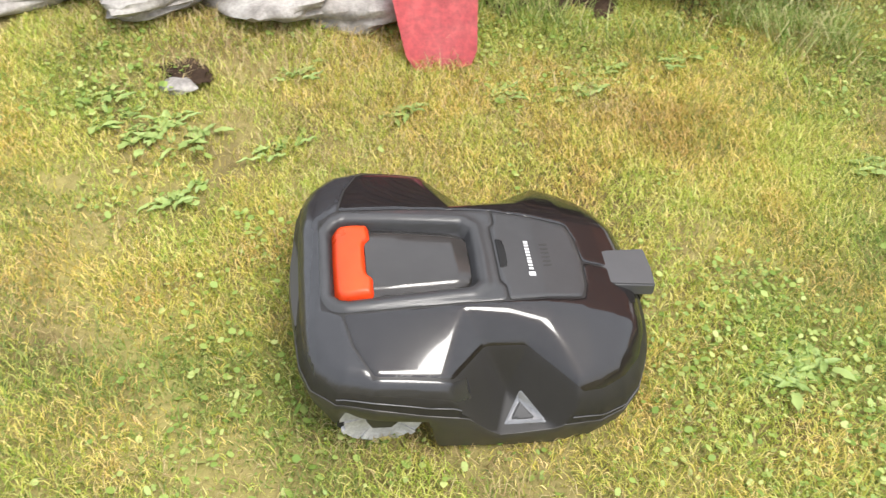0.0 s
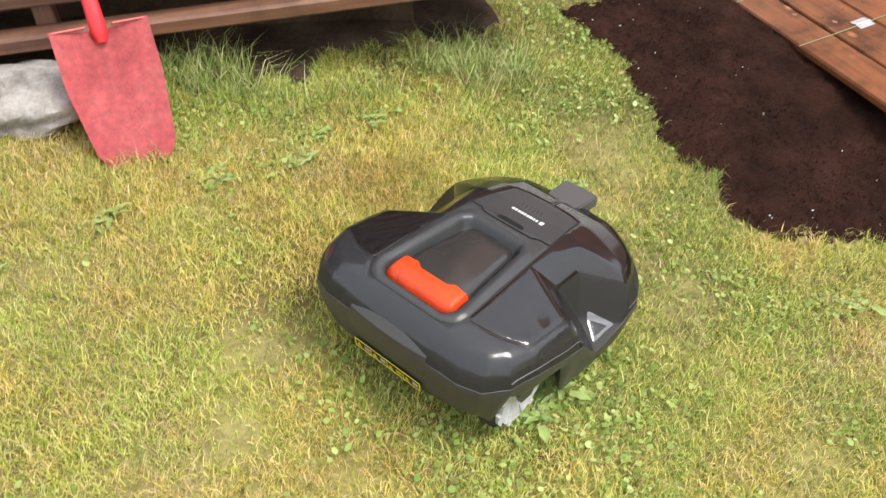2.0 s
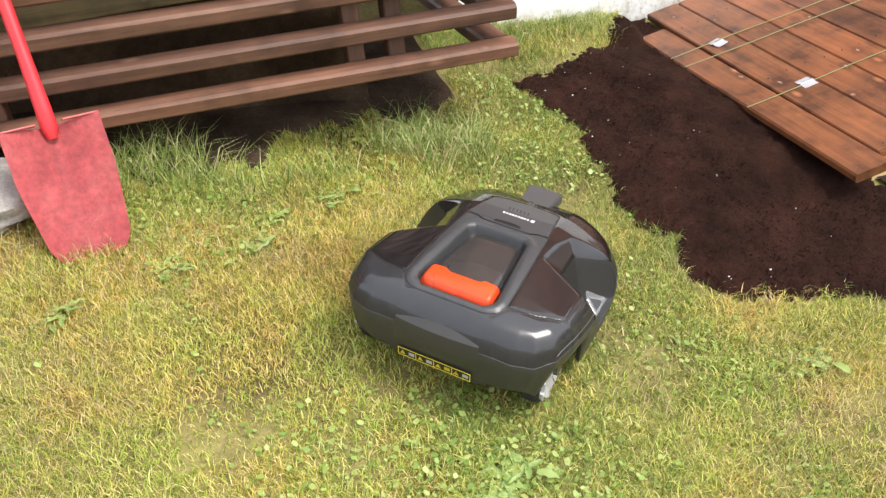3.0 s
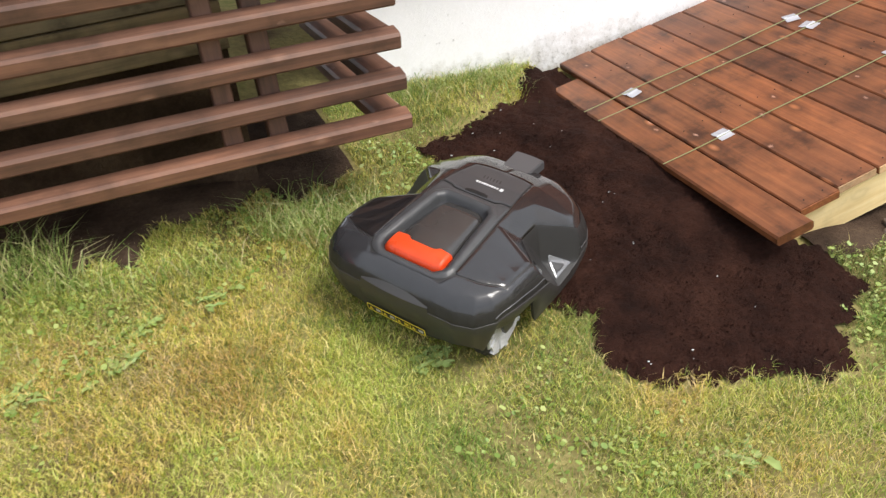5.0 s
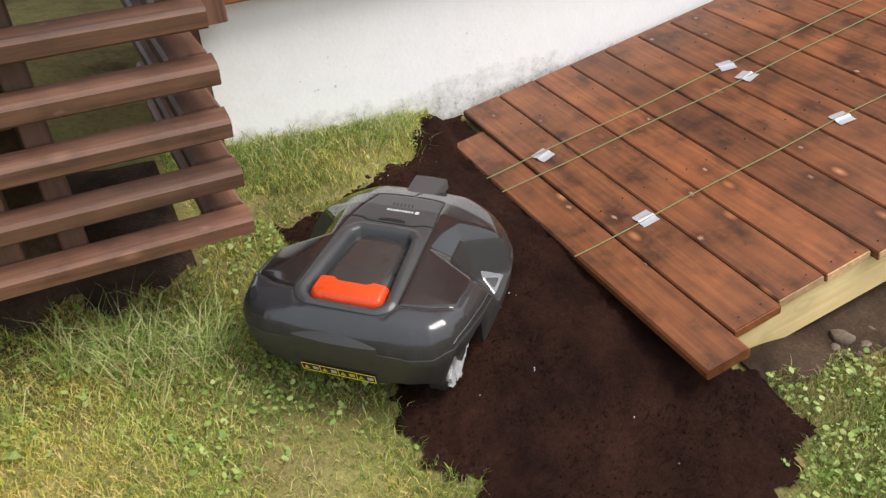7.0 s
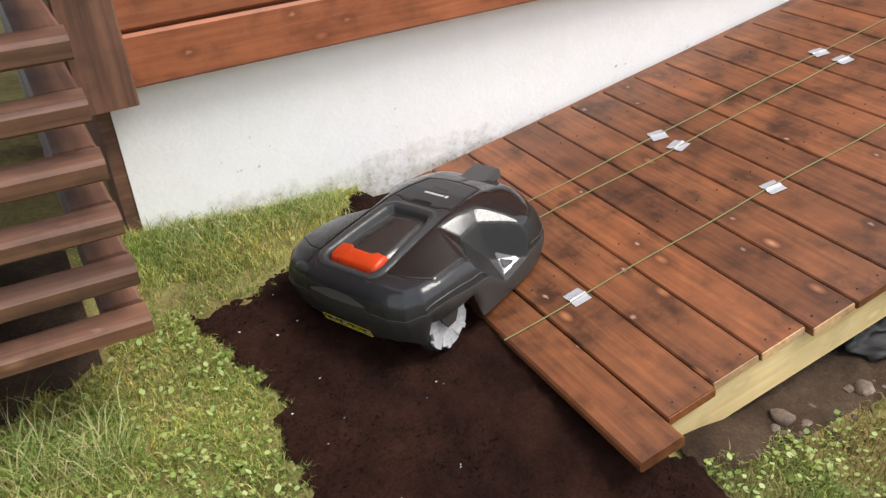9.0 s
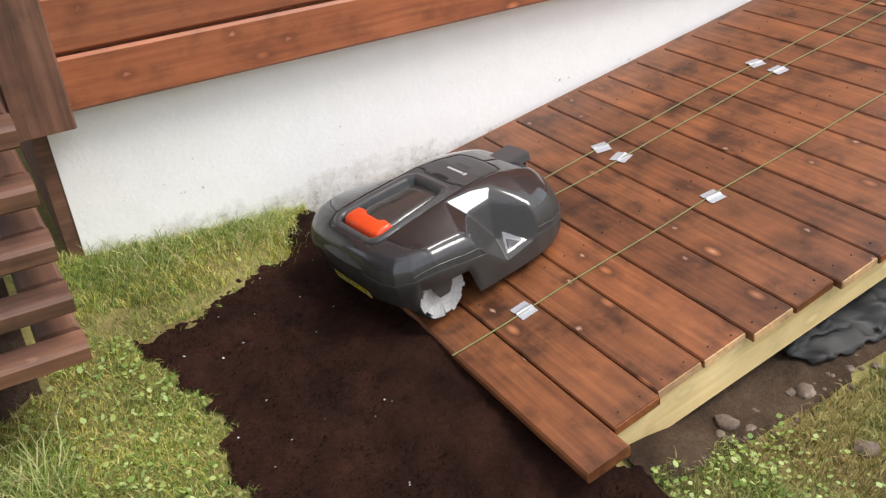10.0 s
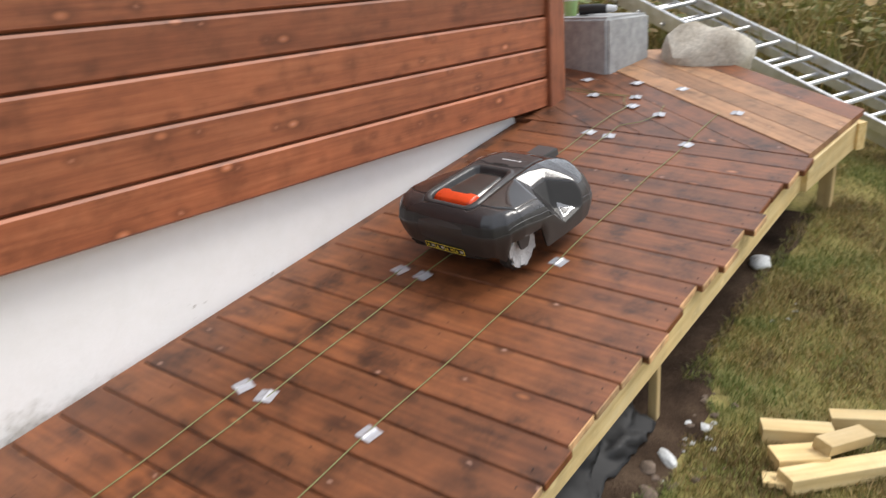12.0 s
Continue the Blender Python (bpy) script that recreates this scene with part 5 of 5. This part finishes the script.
# ---------------------------------------------------------------- timber offcuts
def offcuts():
    for i, (x, y, ln, yaw, w, h, lift) in enumerate(((1.983, -1.715, 0.209, -64.4, 0.070, 0.060, 0.000),
                                                  (2.158, -1.878, 0.208, -70.1, 0.070, 0.060, 0.000),
                                                  (1.863, -1.753, 0.150, -51.6, 0.090, 0.050, 0.000),
                                                  (1.876, -1.869, 0.377, -39.0, 0.070, 0.048, 0.000),
                                                  (1.980, -1.851, 0.204, -23.9, 0.060, 0.036, 0.045),
                                                  (1.747, -1.740, 0.106, -69.3, 0.060, 0.018, 0.000))):
        tilt = (2, -3, 0, 3, 8, 1)[i]
        ob = part("timber_offcut", plank(ln, w, h, 0.002), PINE, m=pose(x, y, float(ground_z(x, y)) + h / 2 + lift + 0.008, tilt, tilt, yaw))
        tagged(ob, "short sawn offcut of fresh pine on the grass", "offcut", "timber offcuts")


offcuts()


# ---------------------------------------------------------------- beyond the platform
def concrete_block():
    bm = bmesh.new()
    bmesh.ops.create_cube(bm, size=1, matrix=Matrix.LocRotScale((0, 0, 0), None, (0.40, 0.78, 0.62)))
    bmesh.ops.bevel(bm, geom=list(bm.edges), offset=0.018, segments=3, affect="EDGES")
    ob = part("concrete_block", bm, CONCRETE, m=pose(4.17, 0.20, 0.815, 0, 0, -11), smooth=40)
    tagged(ob, "grey cast concrete block with rounded edges", "concrete block")


concrete_block()
TOP = 1.125


def power_tool():
    base = new("power_drill")
    base.matrix_world = pose(4.10, 0.02, TOP + 0.002, 0, 0, -76)
    tagged(base, "black cordless drill lying on the concrete block", "power drill")
    part("body", tube([(-0.10, 0, 0.034), (0.0, 0, 0.036), (0.06, 0, 0.034)], lambda t: 0.030 - 0.004 * t, 14), BLACKPRINT, base, smooth=40)
    part("chuck", tube([(0.06, 0, 0.034), (0.10, 0, 0.034), (0.115, 0, 0.034)], lambda t: 0.024 - 0.010 * t, 14), ALU, base, "steel chuck", smooth=40)
    part("handle", plank(0.12, 0.034, 0.042, 0.008, m=pose(-0.07, 0.07, 0.028, 0, 0, 100)), DARK, base)
    part("battery", plank(0.085, 0.06, 0.05, 0.008, m=pose(-0.085, 0.135, 0.027, 0, 0, 10)), BLACKPRINT, base)


power_tool()


def tub():
    base = new("plastic_tub")
    base.matrix_world = pose(4.14, 0.21, TOP + 0.001)
    tagged(base, "small pale green plastic tub on the concrete block", "tub")
    bm = bmesh.new()
    bmesh.ops.create_cone(bm, cap_ends=True, segments=24, radius1=0.036, radius2=0.043, depth=0.085, matrix=pose(0, 0, 0.0425))
    part("cup", bm, GREENPLASTIC, base, smooth=40)
    bm = bmesh.new()
    bmesh.ops.create_cone(bm, cap_ends=True, segments=24, radius1=0.046, radius2=0.045, depth=0.01, matrix=pose(0, 0, 0.09))
    part("lid", bm, WHITESTUFF, base, "white lid", smooth=40)


tub()


def ladder():
    base = new("ladder")
    a0, a1 = Vector((5.28, 0.31, 1.15)), Vector((4.33, -1.50, 0.50))
    b0 = Vector((5.52, 0.02, 1.145))
    along = (a1 - a0).normalized()
    across = (b0 - a0 - along * (b0 - a0).dot(along)).normalized()
    m = Matrix((along, across, along.cross(across))).transposed().to_4x4()
    m.translation = a0
    base.matrix_world = m
    tagged(base, "aluminium extension ladder leaning down past the platform", "ladder")
    rail = mesh_of("rail", plank(3.3, 0.024, 0.062, 0.003), ALU)
    rung = mesh_of("rung", tube([(0, 0.0, 0), (0, 0.36, 0)], 0.015, 10), ALU, 40)
    for y, z in ((0.0, 0.0), (0.36, 0.0), (0.03, -0.075), (0.33, -0.075)):
        share("rail", rail, base, pose(1.2, y, z))
    for i in range(12):
        share("rung", rung, base, pose(-0.33 + 0.27 * i, 0, 0))
        share("rung", rung, base, pose(-0.25 + 0.27 * i, 0, -0.075))


ladder()


def brick_pile():
    me = mesh_of("brick", plank(0.22, 0.105, 0.062, 0.004), BRICKRED)
    for i, (x, y, z, yaw) in enumerate(((6.35, -1.22, 0, 20), (6.40, -1.34, 0, 35), (6.36, -1.26, 0.064, 25), (6.5, -1.1, 0, 80))):
        ob = share("brick", me, None, pose(x, y, float(ground_z(x, y)) + 0.03 + z, 0, 0, yaw))
        tagged(ob, "old red brick lying in the grass", "brick", "loose bricks")
    ob = part("dead_log", tube([(5.4, -0.75, float(ground_z(5.4, -0.75)) + 0.06), (5.75, -1.0, float(ground_z(5.75, -1.0)) + 0.09), (6.1, -1.4, float(ground_z(6.1, -1.4)) + 0.05)], 0.08, 12), BARK, smooth=50)
    tagged(ob, "dark rotten log lying in the grass", "log")


brick_pile()


def screws():
    me_bm = bmesh.new()
    bmesh.ops.create_cone(me_bm, cap_ends=True, segments=10, radius1=0.0026, radius2=0.0022, depth=0.0014)
    me = mesh_of("screw_head", me_bm, DARK)
    rng = random.Random(4)
    deck = bpy.data.objects["timber_ramp"]
    for i in range(21):
        for y in (-0.25, -0.80, -1.325 - 0.02 * i * 0.14):
            for dx in (-0.035, 0.035):
                share("screw_head", me, deck, pose(0.141 + PITCH * (i + 0.5) + dx + rng.uniform(-0.006, 0.006), y + rng.uniform(-0.01, 0.01), 0.0006))


screws()


# ---------------------------------------------------------------- what moves
MOWER = [
    (0, -1.980, -1.992, 0.045, 13.2, -9.8, 14.8),
    (0.5, -1.823, -1.975, 0.035, 16.7, -9.6, 12.3),
    (1, -1.672, -1.925, 0.021, 18.7, -3.5, 14.0),
    (1.5, -1.522, -1.882, 0.023, 26.4, -5.0, 11.3),
    (2, -1.375, -1.805, 0.025, 35.1, -5.2, 10.2),
    (2.5, -1.270, -1.707, 0.027, 46.7, -4.2, 10.6),
    (4.5, -0.926, -1.231, 0.079, 43.5, 2.1, 13.3),
    (5, -0.806, -1.157, 0.080, 33.4, 2.8, 12.2),
    (5.5, -0.683, -1.106, 0.086, 28.3, 2.7, 11.5),
    (6, -0.622, -1.074, 0.091, 32.0, 3.1, 10.5),
    (6.5, -0.586, -1.010, 0.099, 47.1, 2.0, 7.0),
    (8.5, -0.184, -0.631, 0.103, 31.8, 3.3, -0.1),
    (9, -0.055, -0.587, 0.116, 22.3, 6.5, 0.1),
    (9.5, 0.063, -0.559, 0.130, 13.3, 7.8, -0.3),
    (10, 0.192, -0.550, 0.162, 6.3, 7.0, 1.3),
    (10.5, 0.319, -0.562, 0.186, -1.8, 7.3, 2.9),
    (11, 0.788, -0.632, 0.267, -3.4, 6.9, 2.8),
    (11.5, 1.291, -0.650, 0.372, -2.2, 8.5, 2.4),
    (12, 1.955, -0.647, 0.482, -4.4, 9.6, 3.3),
]


def motions():
    rows, turns, gone = [], [], 0.0
    for i, (t, x, y, z, yaw, nose_up, left_up) in enumerate(MOWER):
        m = Matrix.Translation((x, y, z)) @ pose(0, 0, 0, 0, 0, yaw) @ pose(0, 0, 0, 0, -nose_up, 0) @ pose(0, 0, 0, left_up, 0, 0)
        rows.append((t, m))
        if i:
            gone += math.dist(MOWER[i - 1][1:3], (x, y)) / 0.098
        turns.append((t, gone))
    walk(mower, rows)
    steps = []
    for k in range(61):
        t = 12.0 * k / 60
        steps.append((t, float(np.interp(t, [a for a, _ in turns], [b for _, b in turns]))))
    for wheel in [o for o in mower.children if o.name.startswith("wheel")]:
        at = wheel.location.copy()
        walk(wheel, [(t, Matrix.Translation(at) @ Matrix.Rotation(a, 4, "Y")) for t, a in steps])


motions()
